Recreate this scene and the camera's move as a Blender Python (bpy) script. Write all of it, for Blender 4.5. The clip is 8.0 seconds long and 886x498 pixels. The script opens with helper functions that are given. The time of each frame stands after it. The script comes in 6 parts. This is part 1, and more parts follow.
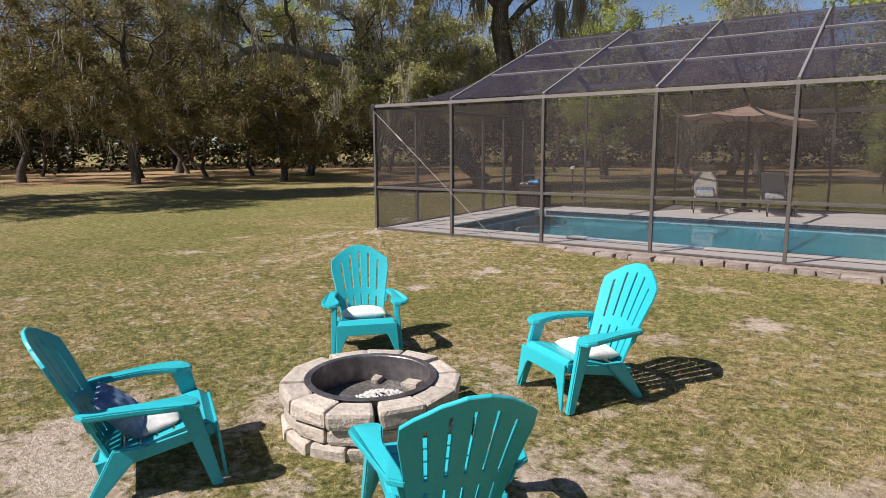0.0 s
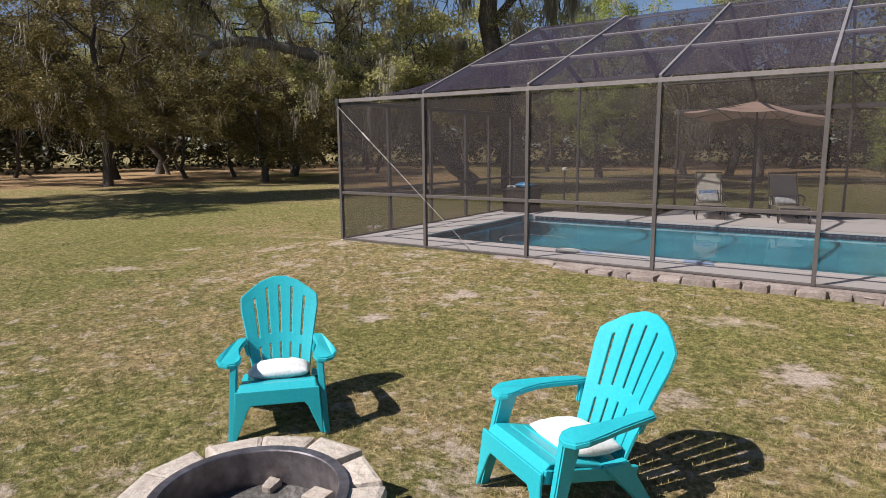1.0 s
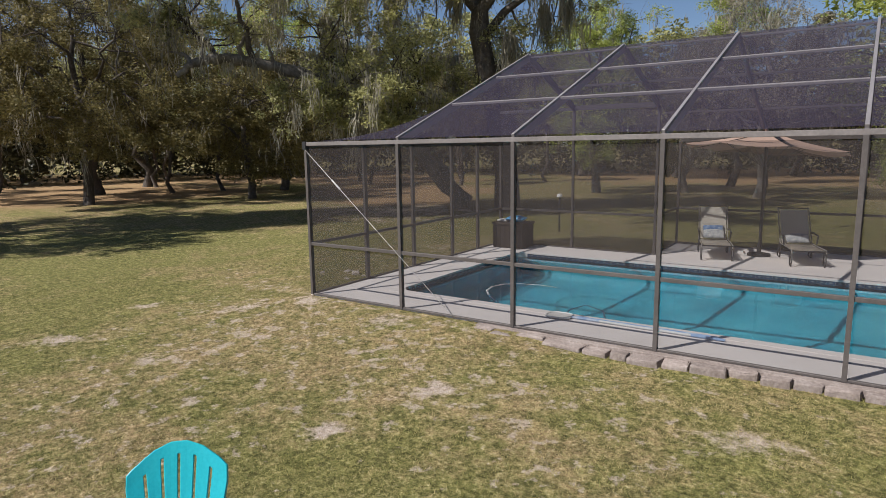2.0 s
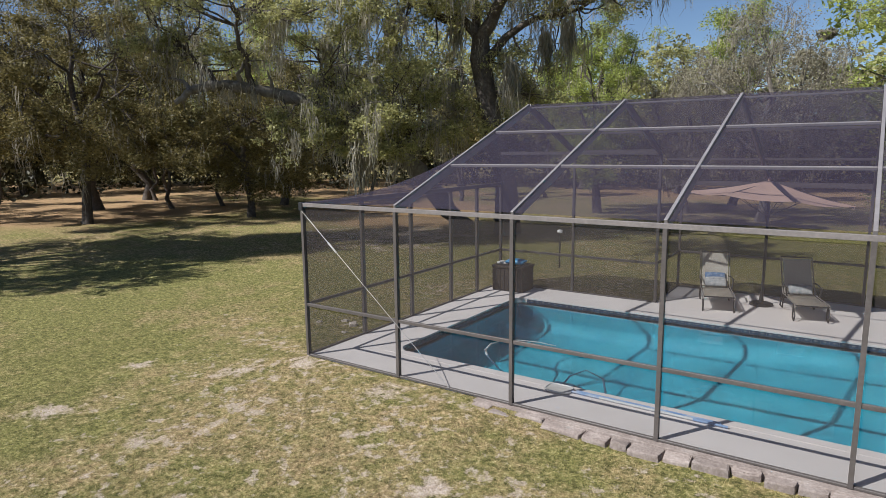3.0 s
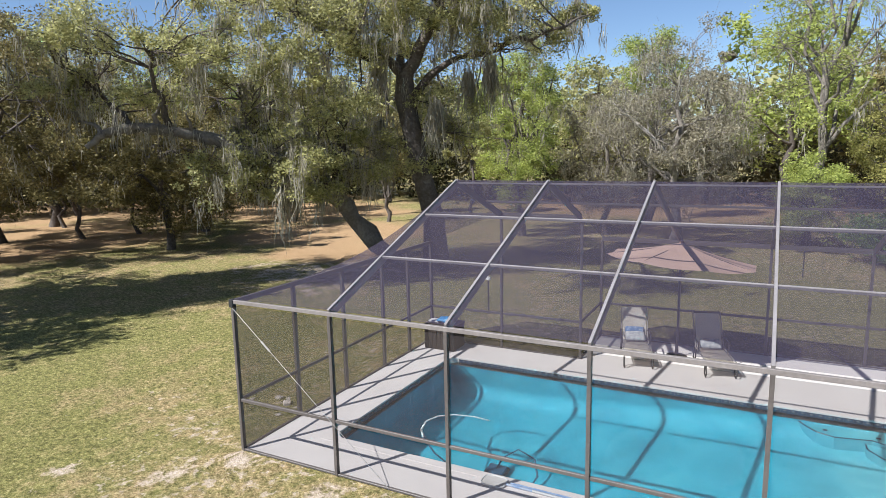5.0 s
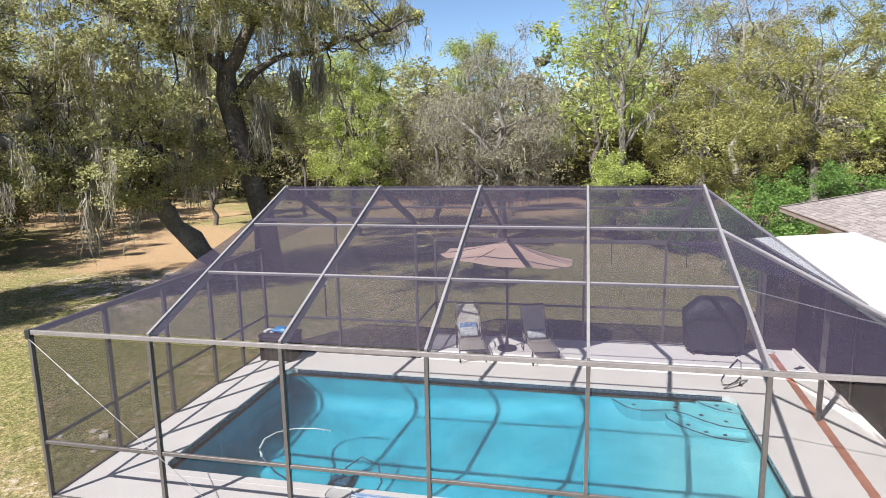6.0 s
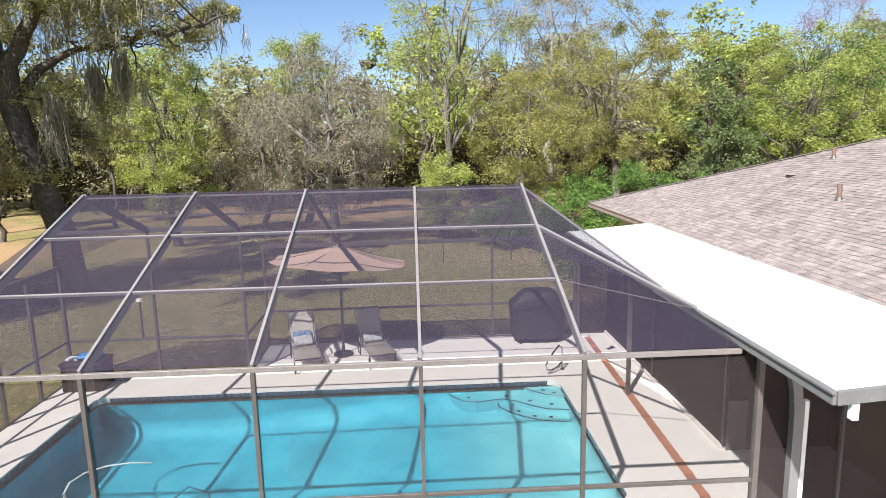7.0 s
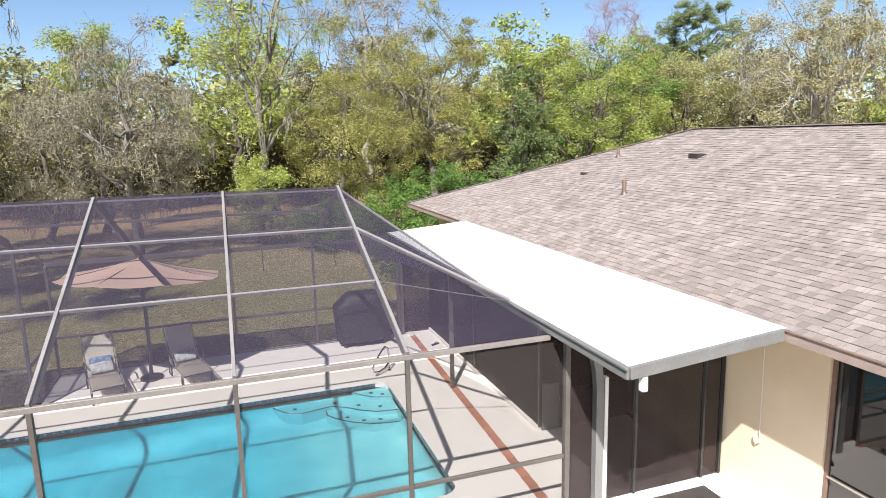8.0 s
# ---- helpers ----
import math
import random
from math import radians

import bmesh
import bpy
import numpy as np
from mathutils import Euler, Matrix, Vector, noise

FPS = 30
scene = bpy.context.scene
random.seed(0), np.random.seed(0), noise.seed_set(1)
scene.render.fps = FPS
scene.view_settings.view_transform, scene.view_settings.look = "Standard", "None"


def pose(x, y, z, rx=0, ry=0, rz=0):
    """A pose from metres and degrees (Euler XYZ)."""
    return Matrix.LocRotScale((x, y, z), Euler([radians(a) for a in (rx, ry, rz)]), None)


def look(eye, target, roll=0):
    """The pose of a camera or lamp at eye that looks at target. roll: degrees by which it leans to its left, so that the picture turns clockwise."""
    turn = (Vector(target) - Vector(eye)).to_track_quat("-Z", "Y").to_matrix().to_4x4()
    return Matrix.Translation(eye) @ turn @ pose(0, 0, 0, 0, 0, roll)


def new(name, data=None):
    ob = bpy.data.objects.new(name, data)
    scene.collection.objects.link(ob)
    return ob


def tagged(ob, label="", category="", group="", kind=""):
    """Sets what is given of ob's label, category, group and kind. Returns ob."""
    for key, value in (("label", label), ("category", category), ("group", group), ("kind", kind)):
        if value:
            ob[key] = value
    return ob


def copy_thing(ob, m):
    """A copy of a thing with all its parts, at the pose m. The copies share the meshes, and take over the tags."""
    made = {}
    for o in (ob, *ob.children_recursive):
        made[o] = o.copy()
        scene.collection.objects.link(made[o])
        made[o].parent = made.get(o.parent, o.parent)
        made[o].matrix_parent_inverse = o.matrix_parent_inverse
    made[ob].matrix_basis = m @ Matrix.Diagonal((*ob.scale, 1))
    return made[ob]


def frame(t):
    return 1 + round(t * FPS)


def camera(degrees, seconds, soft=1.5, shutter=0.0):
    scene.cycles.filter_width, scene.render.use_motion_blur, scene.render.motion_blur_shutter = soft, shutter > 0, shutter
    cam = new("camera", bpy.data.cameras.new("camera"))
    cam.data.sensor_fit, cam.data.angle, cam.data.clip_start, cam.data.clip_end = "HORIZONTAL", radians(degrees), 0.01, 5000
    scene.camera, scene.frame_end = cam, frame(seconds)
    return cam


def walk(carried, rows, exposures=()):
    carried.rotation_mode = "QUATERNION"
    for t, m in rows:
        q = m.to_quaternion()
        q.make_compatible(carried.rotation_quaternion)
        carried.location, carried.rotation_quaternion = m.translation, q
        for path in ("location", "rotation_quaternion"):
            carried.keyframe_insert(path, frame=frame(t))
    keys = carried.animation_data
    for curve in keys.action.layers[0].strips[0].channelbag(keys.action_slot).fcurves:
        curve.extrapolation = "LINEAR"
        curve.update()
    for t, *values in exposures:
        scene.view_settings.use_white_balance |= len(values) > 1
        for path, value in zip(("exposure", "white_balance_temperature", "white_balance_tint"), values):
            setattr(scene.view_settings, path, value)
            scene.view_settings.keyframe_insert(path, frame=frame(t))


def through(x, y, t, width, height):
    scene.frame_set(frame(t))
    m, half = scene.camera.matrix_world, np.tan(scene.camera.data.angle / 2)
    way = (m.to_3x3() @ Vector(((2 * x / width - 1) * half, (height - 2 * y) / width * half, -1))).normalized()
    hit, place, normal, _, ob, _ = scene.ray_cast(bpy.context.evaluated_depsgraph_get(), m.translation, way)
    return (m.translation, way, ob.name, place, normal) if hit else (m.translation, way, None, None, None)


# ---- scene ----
cam = camera(70.6, 8.0, soft=0.9)
PATH = [
    (0, (9.325, -10.797, 1.804), (8.199, -9.176, 1.485), -0.4),
    (0.5, (9.039, -10.083, 1.779), (7.92, -8.456, 1.459), -0.4),
    (1, (8.736, -9.23, 1.814), (7.624, -7.599, 1.493), -0.5),
    (1.5, (8.47, -8.421, 2.178), (7.359, -6.79, 1.857), -0.7),
    (1.7, (8.384, -8.18, 2.342), (7.273, -6.548, 2.022), -0.9),
    (2.8, (8.168, -7.661, 3.484), (7.06, -6.028, 3.158), -0.8),
    (3, (8.146, -7.622, 3.66), (7.034, -5.99, 3.343), -0.6),
    (3.5, (8.08, -7.609, 4.242), (6.966, -5.979, 3.923), -0.6),
    (4, (7.991, -7.664, 4.735), (6.882, -6.031, 4.409), -0.6),
    (4.2, (7.982, -7.676, 4.839), (6.872, -6.043, 4.521), -0.5),
    (5.3, (8.093, -7.578, 5.38), (7.332, -5.759, 5.047), -1.3),
    (5.5, (8.063, -7.556, 5.402), (7.413, -5.695, 5.065), -1.2),
    (6, (8.103, -7.549, 5.474), (7.676, -5.626, 5.128), -1.1),
    (6.5, (8.141, -7.476, 5.485), (7.963, -5.515, 5.136), -1.3),
    (7, (8.211, -7.394, 5.454), (8.3, -5.426, 5.106), -1.3),
    (7.5, (8.29, -7.309, 5.437), (8.645, -5.373, 5.087), -1.4),
    (8, (8.351, -7.252, 5.44), (8.982, -5.387, 5.085), -1.4),
]
EXPOSURES = [(0.0, 0.32, 6500, 15), (0.5, 0.29, 6500, 15), (1.0, 0.26, 6400, 15), (1.7, 0.17, 6300, 13), (2.8, 0.29, 6050, 10), (3.5, 0.43, 6000, 10), (4.2, 0.56, 5950, 10), (5.3, 0.92, 5950, 10), (6.5, 1.06, 6150, 10), (8.0, 1.05, 6300, 10)]
walk(cam, [(t, look(eye, target, roll)) for t, eye, target, roll in PATH], EXPOSURES)

# world, sun and exposure
SUN_WAY = Vector((0.47, 0.77, -1.0)).normalized()
world = bpy.data.worlds.new("sky")
scene.world = world
world.use_nodes = True
wn = world.node_tree.nodes
sky = wn.new("ShaderNodeTexSky")
sky.sky_type = "NISHITA"
sky.sun_disc = False
sky.sun_elevation = math.asin(-SUN_WAY.z)
sky.sun_rotation = math.atan2(-SUN_WAY.x, -SUN_WAY.y)
sky.air_density, sky.dust_density, sky.ozone_density = 0.8, 0.3, 2.0
world.node_tree.links.new(sky.outputs[0], wn["Background"].inputs[0])
wn["Background"].inputs[1].default_value = 0.074
sun_data = bpy.data.lights.new("sun", "SUN")
sun_data.energy, sun_data.angle, sun_data.color = 6.0, radians(0.55), (1.0, 0.95, 0.87)
sun = new("sun", sun_data)
sun.matrix_world = Matrix.Translation((0, 0, 40)) @ SUN_WAY.to_track_quat("-Z", "Y").to_matrix().to_4x4()


# ---- materials ----
def node_material(name):
    m = bpy.data.materials.new(name)
    m.use_nodes = True
    return m, m.node_tree.nodes, m.node_tree.links, m.node_tree.nodes["Principled BSDF"]


def noise_node(nodes, links, where, scale, detail=5.0, rough=0.6):
    n = nodes.new("ShaderNodeTexNoise")
    n.inputs["Scale"].default_value, n.inputs["Detail"].default_value = scale, detail
    n.inputs["Roughness"].default_value = rough
    links.new(where, n.inputs["Vector"])
    return n.outputs["Fac"]


def ramp(nodes, links, fac, stops):
    r = nodes.new("ShaderNodeValToRGB")
    el = r.color_ramp.elements
    while len(el) < len(stops):
        el.new(0.5)
    for e, (at, c) in zip(el, stops):
        e.position, e.color = at, (*c, 1.0)
    links.new(fac, r.inputs["Fac"])
    return r.outputs["Color"]


def mixed(nodes, links, fac, a, b, how="MIX"):
    m = nodes.new("ShaderNodeMix")
    m.data_type, m.blend_type = "RGBA", how
    for socket, value in ((m.inputs["Factor"], fac), (m.inputs["A"], a), (m.inputs["B"], b)):
        if isinstance(value, (int, float)):
            socket.default_value = value
        elif isinstance(value, tuple):
            socket.default_value = (*value, 1.0)
        else:
            links.new(value, socket)
    return m.outputs["Result"]


def sums(nodes, links, how, a, b=None, clamp=False):
    m = nodes.new("ShaderNodeMath")
    m.operation, m.use_clamp = how, clamp
    for socket, value in ((m.inputs[0], a), (m.inputs[1], b)):
        if value is None:
            continue
        if isinstance(value, (int, float)):
            socket.default_value = value
        else:
            links.new(value, socket)
    return m.outputs[0]


def bumped(nodes, links, bsdf, height, strength, distance):
    b = nodes.new("ShaderNodeBump")
    b.inputs["Strength"].default_value, b.inputs["Distance"].default_value = strength, distance
    links.new(height, b.inputs["Height"])
    links.new(b.outputs[0], bsdf.inputs["Normal"])


def surface(name, dark, mid, light, grain=40.0, stain=2.0, rough=0.7, bump=0.3, depth=0.01, metal=0.0, vary=0.0, islands=False, spec=0.5):
    """A matt or glossy surface with grain and broad stains at real-world size."""
    m, nodes, links, bsdf = node_material(name)
    where = nodes.new("ShaderNodeTexCoord").outputs["Object"]
    fine, broad = noise_node(nodes, links, where, grain), noise_node(nodes, links, where, stain, 4.0)
    both = sums(nodes, links, "ADD", sums(nodes, links, "MULTIPLY", fine, 0.5), sums(nodes, links, "MULTIPLY", broad, 0.5))
    color = ramp(nodes, links, both, [(0.3, dark), (0.5, mid), (0.7, light)])
    if vary:
        pick = nodes.new("ShaderNodeNewGeometry").outputs["Random Per Island"] if islands else nodes.new("ShaderNodeObjectInfo").outputs["Random"]
        tone = nodes.new("ShaderNodeMapRange")
        tone.inputs["To Min"].default_value, tone.inputs["To Max"].default_value = 1.0 - vary, 1.0 + vary
        links.new(pick, tone.inputs["Value"])
        hsv = nodes.new("ShaderNodeHueSaturation")
        links.new(color, hsv.inputs["Color"])
        links.new(tone.outputs[0], hsv.inputs["Value"])
        color = hsv.outputs[0]
    links.new(color, bsdf.inputs["Base Color"])
    bsdf.inputs["Roughness"].default_value, bsdf.inputs["Metallic"].default_value = rough, metal
    bsdf.inputs["Specular IOR Level"].default_value = spec
    if bump:
        bumped(nodes, links, bsdf, fine, bump, depth)
    return m


def leaf_material(name, dark, light, through=0.35, clump=0.7):
    """Leaves: each leaf its own tone, clumps of lighter and darker growth, light passing through."""
    m, nodes, links, bsdf = node_material(name)
    where = nodes.new("ShaderNodeTexCoord").outputs["Object"]
    pick = nodes.new("ShaderNodeNewGeometry").outputs["Random Per Island"]
    broad = noise_node(nodes, links, where, clump, 3.0)
    fac = sums(nodes, links, "ADD", sums(nodes, links, "MULTIPLY", pick, 0.42), sums(nodes, links, "MULTIPLY", broad, 0.75))
    color = ramp(nodes, links, fac, [(0.25, dark), (0.85, light)])
    links.new(color, bsdf.inputs["Base Color"])
    bsdf.inputs["Roughness"].default_value = 0.55
    bsdf.inputs["Specular IOR Level"].default_value = 0.3
    tr = nodes.new("ShaderNodeBsdfTranslucent")
    links.new(color, tr.inputs["Color"])
    mx = nodes.new("ShaderNodeMixShader")
    mx.inputs[0].default_value = through
    links.new(bsdf.outputs[0], mx.inputs[1])
    links.new(tr.outputs[0], mx.inputs[2])
    links.new(mx.outputs[0], nodes["Material Output"].inputs["Surface"])
    return m


def screen_material(name, open_share, color):
    """Woven insect screen, finer than can be seen: part open, part dark thread."""
    m, nodes, links, bsdf = node_material(name)
    where = nodes.new("ShaderNodeTexCoord").outputs["Object"]
    broad = noise_node(nodes, links, where, 1.3, 4.0)
    links.new(ramp(nodes, links, broad, [(0.3, tuple(c * 0.8 for c in color)), (0.7, color)]), bsdf.inputs["Base Color"])
    bsdf.inputs["Roughness"].default_value = 0.75
    bsdf.inputs["Specular IOR Level"].default_value = 0.22
    clear = nodes.new("ShaderNodeBsdfTransparent")
    share = nodes.new("ShaderNodeMapRange")
    share.inputs["To Min"].default_value, share.inputs["To Max"].default_value = open_share - 0.05, open_share + 0.05
    links.new(broad, share.inputs["Value"])
    mx = nodes.new("ShaderNodeMixShader")
    links.new(share.outputs[0], mx.inputs[0])
    links.new(bsdf.outputs[0], mx.inputs[1])
    links.new(clear.outputs[0], mx.inputs[2])
    links.new(mx.outputs[0], nodes["Material Output"].inputs["Surface"])
    return m


def spots(nodes, links, x, y, places, wobble):
    """1 inside any of the round places (x, y, radius), fading at an uneven rim."""
    total = None
    for px, py, r in places:
        dx, dy = sums(nodes, links, "SUBTRACT", x, px), sums(nodes, links, "SUBTRACT", y, py)
        d = sums(nodes, links, "SQRT", sums(nodes, links, "ADD", sums(nodes, links, "MULTIPLY", dx, dx), sums(nodes, links, "MULTIPLY", dy, dy)))
        v = sums(nodes, links, "SUBTRACT", 1.0, sums(nodes, links, "DIVIDE", d, r))
        total = v if total is None else sums(nodes, links, "MAXIMUM", total, v)
    return sums(nodes, links, "ADD", total, wobble)


def ground_material():
    m, nodes, links, bsdf = node_material("lawn_soil")
    where = nodes.new("ShaderNodeNewGeometry").outputs["Position"]
    xyz = nodes.new("ShaderNodeSeparateXYZ")
    links.new(where, xyz.inputs[0])
    x, y = xyz.outputs[0], xyz.outputs[1]
    fine, mid = noise_node(nodes, links, where, 21.0, 7.0, 0.78), noise_node(nodes, links, where, 1.4, 6.0, 0.65)
    broad = noise_node(nodes, links, where, 0.22, 4.0)
    green = ramp(nodes, links, fine, [(0.32, (0.05, 0.05, 0.016)), (0.46, (0.165, 0.16, 0.05)), (0.56, (0.28, 0.258, 0.092)), (0.68, (0.56, 0.49, 0.26))])
    straw = ramp(nodes, links, fine, [(0.32, (0.09, 0.062, 0.03)), (0.46, (0.285, 0.205, 0.105)), (0.56, (0.40, 0.30, 0.16)), (0.68, (0.70, 0.575, 0.38))])
    dry = sums(nodes, links, "ADD", sums(nodes, links, "MULTIPLY", mid, 0.7), sums(nodes, links, "MULTIPLY", broad, 0.5))
    dry_share = nodes.new("ShaderNodeMapRange")
    dry_share.inputs["From Min"].default_value, dry_share.inputs["From Max"].default_value = 0.50, 0.74
    links.new(dry, dry_share.inputs["Value"])
    mottle = noise_node(nodes, links, where, 8.0, 6.0, 0.75)
    lush = spots(nodes, links, x, y, [(-9.0, 2.0, 9.0), (-4.0, -3.0, 4.5), (7.0, -0.9, 2.8), (4.9, -4.3, 1.8), (-3.0, 12.0, 6.0), (7.0, 17.0, 11.0)], 0.0)
    lush = sums(nodes, links, "MULTIPLY", sums(nodes, links, "MAXIMUM", lush, 0.0), 0.7)
    share = sums(nodes, links, "SUBTRACT", sums(nodes, links, "ADD", dry_share.outputs[0], sums(nodes, links, "MULTIPLY", sums(nodes, links, "SUBTRACT", mottle, 0.5), 2.6)), lush, clamp=True)
    color = mixed(nodes, links, share, green, straw)
    tone = nodes.new("ShaderNodeMapRange")
    tone.inputs["From Min"].default_value, tone.inputs["From Max"].default_value = 0.37, 0.63
    tone.inputs["To Min"].default_value, tone.inputs["To Max"].default_value = 0.47, 1.20
    links.new(mottle, tone.inputs["Value"])
    hsv = nodes.new("ShaderNodeHueSaturation")
    links.new(color, hsv.inputs["Color"])
    links.new(tone.outputs[0], hsv.inputs["Value"])
    color = hsv.outputs[0]
    sand = ramp(nodes, links, fine, [(0.3, (0.24, 0.175, 0.125)), (0.46, (0.43, 0.345, 0.275)), (0.56, (0.54, 0.45, 0.375)), (0.7, (0.68, 0.585, 0.50))])
    wobble = sums(nodes, links, "ADD", sums(nodes, links, "MULTIPLY", sums(nodes, links, "SUBTRACT", mid, 0.52), 5.0), sums(nodes, links, "MULTIPLY", sums(nodes, links, "SUBTRACT", mottle, 0.5), 3.0))
    bare = spots(nodes, links, x, y, [(5.5, -7.5, 0.8), (6.55, -6.2, 0.5), (7.95, -7.3, 1.15), (6.6, -8.5, 0.9), (4.9, -9.0, 1.3), (7.75, -4.15, 0.4), (8.4, -3.1, 0.4), (4.3, -2.25, 0.35), (3.85, -3.65, 0.25),
                                      (7.45, -1.9, 0.4), (4.4, -8.0, 0.6), (-0.5, -7.1, 0.3), (0.2, -0.3, 0.35), (-0.6, -1.1, 0.4), (2.3, -0.7, 0.4), (3.5, -0.3, 0.3), (-1.9, -3.5, 0.4), (-2.7, -1.6, 0.25),
                                      (0.3, -3.4, 0.3), (9.3, -7.0, 0.6), (-9.5, 15.0, 4.5)], wobble)
    bare_share = nodes.new("ShaderNodeMapRange")
    bare_share.inputs["From Min"].default_value, bare_share.inputs["From Max"].default_value = 0.2, 0.9
    links.new(bare, bare_share.inputs["Value"])
    color = mixed(nodes, links, bare_share.outputs[0], color, sand)
    speck = nodes.new("ShaderNodeMapRange")
    speck.inputs["From Min"].default_value, speck.inputs["From Max"].default_value = 0.56, 0.62
    speck.inputs["To Max"].default_value = 0.8
    far_off = nodes.new("ShaderNodeMapRange")
    far_off.inputs["From Min"].default_value, far_off.inputs["From Max"].default_value, far_off.inputs["To Max"].default_value = -1.0, -9.0, 0.08
    links.new(x, far_off.inputs["Value"])
    bald = sums(nodes, links, "ADD", noise_node(nodes, links, where, 4.2, 7.0, 0.66), sums(nodes, links, "MULTIPLY", sums(nodes, links, "SUBTRACT", broad, 0.5), 0.2))
    bald = sums(nodes, links, "SUBTRACT", bald, sums(nodes, links, "ADD", sums(nodes, links, "MULTIPLY", lush, 0.12), far_off.outputs[0]))
    links.new(bald, speck.inputs["Value"])
    color = mixed(nodes, links, speck.outputs[0], color, sand)
    litter = ramp(nodes, links, fine, [(0.3, (0.13, 0.078, 0.04)), (0.5, (0.33, 0.215, 0.115)), (0.72, (0.52, 0.385, 0.235))])
    woods = spots(nodes, links, x, y, [(-36.0, 15.0, 13.0), (-27.0, 36.0, 9.0), (-17.5, 25.5, 7.5), (-13.0, 19.5, 4.5), (-60.0, 20.0, 25.0), (-44.0, 40.0, 20.0), (0.0, 55.0, 20.0), (30.0, 52.0, 20.0), (50.0, 30.0, 20.0)],
                  sums(nodes, links, "MULTIPLY", sums(nodes, links, "SUBTRACT", broad, 0.5), 0.9))
    woods_share = nodes.new("ShaderNodeMapRange")
    woods_share.inputs["From Min"].default_value, woods_share.inputs["From Max"].default_value = 0.0, 0.35
    links.new(woods, woods_share.inputs["Value"])
    color = mixed(nodes, links, woods_share.outputs[0], color, litter)
    links.new(color, bsdf.inputs["Base Color"])
    bsdf.inputs["Roughness"].default_value = 0.95
    bsdf.inputs["Specular IOR Level"].default_value = 0.15
    bumped(nodes, links, bsdf, sums(nodes, links, "ADD", sums(nodes, links, "MULTIPLY", fine, 0.5), mottle), 1.0, 0.06)
    return m


def grass_material():
    m, nodes, links, bsdf = node_material("grass_blades")
    where = nodes.new("ShaderNodeNewGeometry")
    mid, broad = noise_node(nodes, links, where.outputs["Position"], 1.4, 6.0, 0.65), noise_node(nodes, links, where.outputs["Position"], 0.22, 4.0)
    dry = sums(nodes, links, "ADD", sums(nodes, links, "MULTIPLY", mid, 0.7), sums(nodes, links, "MULTIPLY", broad, 0.5))
    mottle = noise_node(nodes, links, where.outputs["Position"], 8.0, 6.0, 0.75)
    dry = sums(nodes, links, "ADD", dry, sums(nodes, links, "MULTIPLY", sums(nodes, links, "SUBTRACT", mottle, 0.5), 0.5))
    dry = sums(nodes, links, "ADD", dry, sums(nodes, links, "MULTIPLY", sums(nodes, links, "SUBTRACT", where.outputs["Random Per Island"], 0.5), 0.26))
    color = ramp(nodes, links, dry, [(0.42, (0.115, 0.13, 0.036)), (0.53, (0.22, 0.215, 0.068)), (0.66, (0.33, 0.28, 0.11)), (0.78, (0.44, 0.35, 0.18))])
    links.new(color, bsdf.inputs["Base Color"])
    bsdf.inputs["Roughness"].default_value = 0.7
    bsdf.inputs["Specular IOR Level"].default_value = 0.2
    return m


def water_material():
    m, nodes, links, bsdf = node_material("pool_water")
    where = nodes.new("ShaderNodeTexCoord").outputs["Object"]
    bsdf.inputs["Base Color"].default_value = (0.72, 0.93, 0.96, 1)
    bsdf.inputs["Roughness"].default_value = 0.0
    bsdf.inputs["IOR"].default_value = 1.33
    bsdf.inputs["Transmission Weight"].default_value = 1.0
    bumped(nodes, links, bsdf, noise_node(nodes, links, where, 2.2, 3.0), 0.07, 0.05)
    return m


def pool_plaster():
    """Pool plaster; light lost to water depth is put into colour, paler where shallow."""
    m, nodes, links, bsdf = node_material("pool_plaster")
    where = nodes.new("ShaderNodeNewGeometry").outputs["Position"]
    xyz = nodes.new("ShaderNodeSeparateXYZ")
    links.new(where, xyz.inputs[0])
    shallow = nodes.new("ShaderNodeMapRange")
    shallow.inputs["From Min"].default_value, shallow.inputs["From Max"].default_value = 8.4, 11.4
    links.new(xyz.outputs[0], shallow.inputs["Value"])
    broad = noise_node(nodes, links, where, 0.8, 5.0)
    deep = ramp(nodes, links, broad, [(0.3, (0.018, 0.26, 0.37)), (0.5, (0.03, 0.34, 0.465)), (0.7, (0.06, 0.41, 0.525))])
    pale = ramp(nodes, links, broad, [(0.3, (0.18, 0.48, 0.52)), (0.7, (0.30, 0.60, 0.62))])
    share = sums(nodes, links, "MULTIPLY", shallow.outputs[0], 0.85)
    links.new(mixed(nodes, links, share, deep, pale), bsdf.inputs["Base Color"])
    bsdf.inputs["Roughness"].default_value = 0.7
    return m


def glass_material(name, tint):
    m, nodes, links, bsdf = node_material(name)
    bsdf.inputs["Base Color"].default_value = (*tint, 1)
    bsdf.inputs["Roughness"].default_value = 0.03
    bsdf.inputs["IOR"].default_value = 1.5
    bsdf.inputs["Specular IOR Level"].default_value = 0.8
    return m


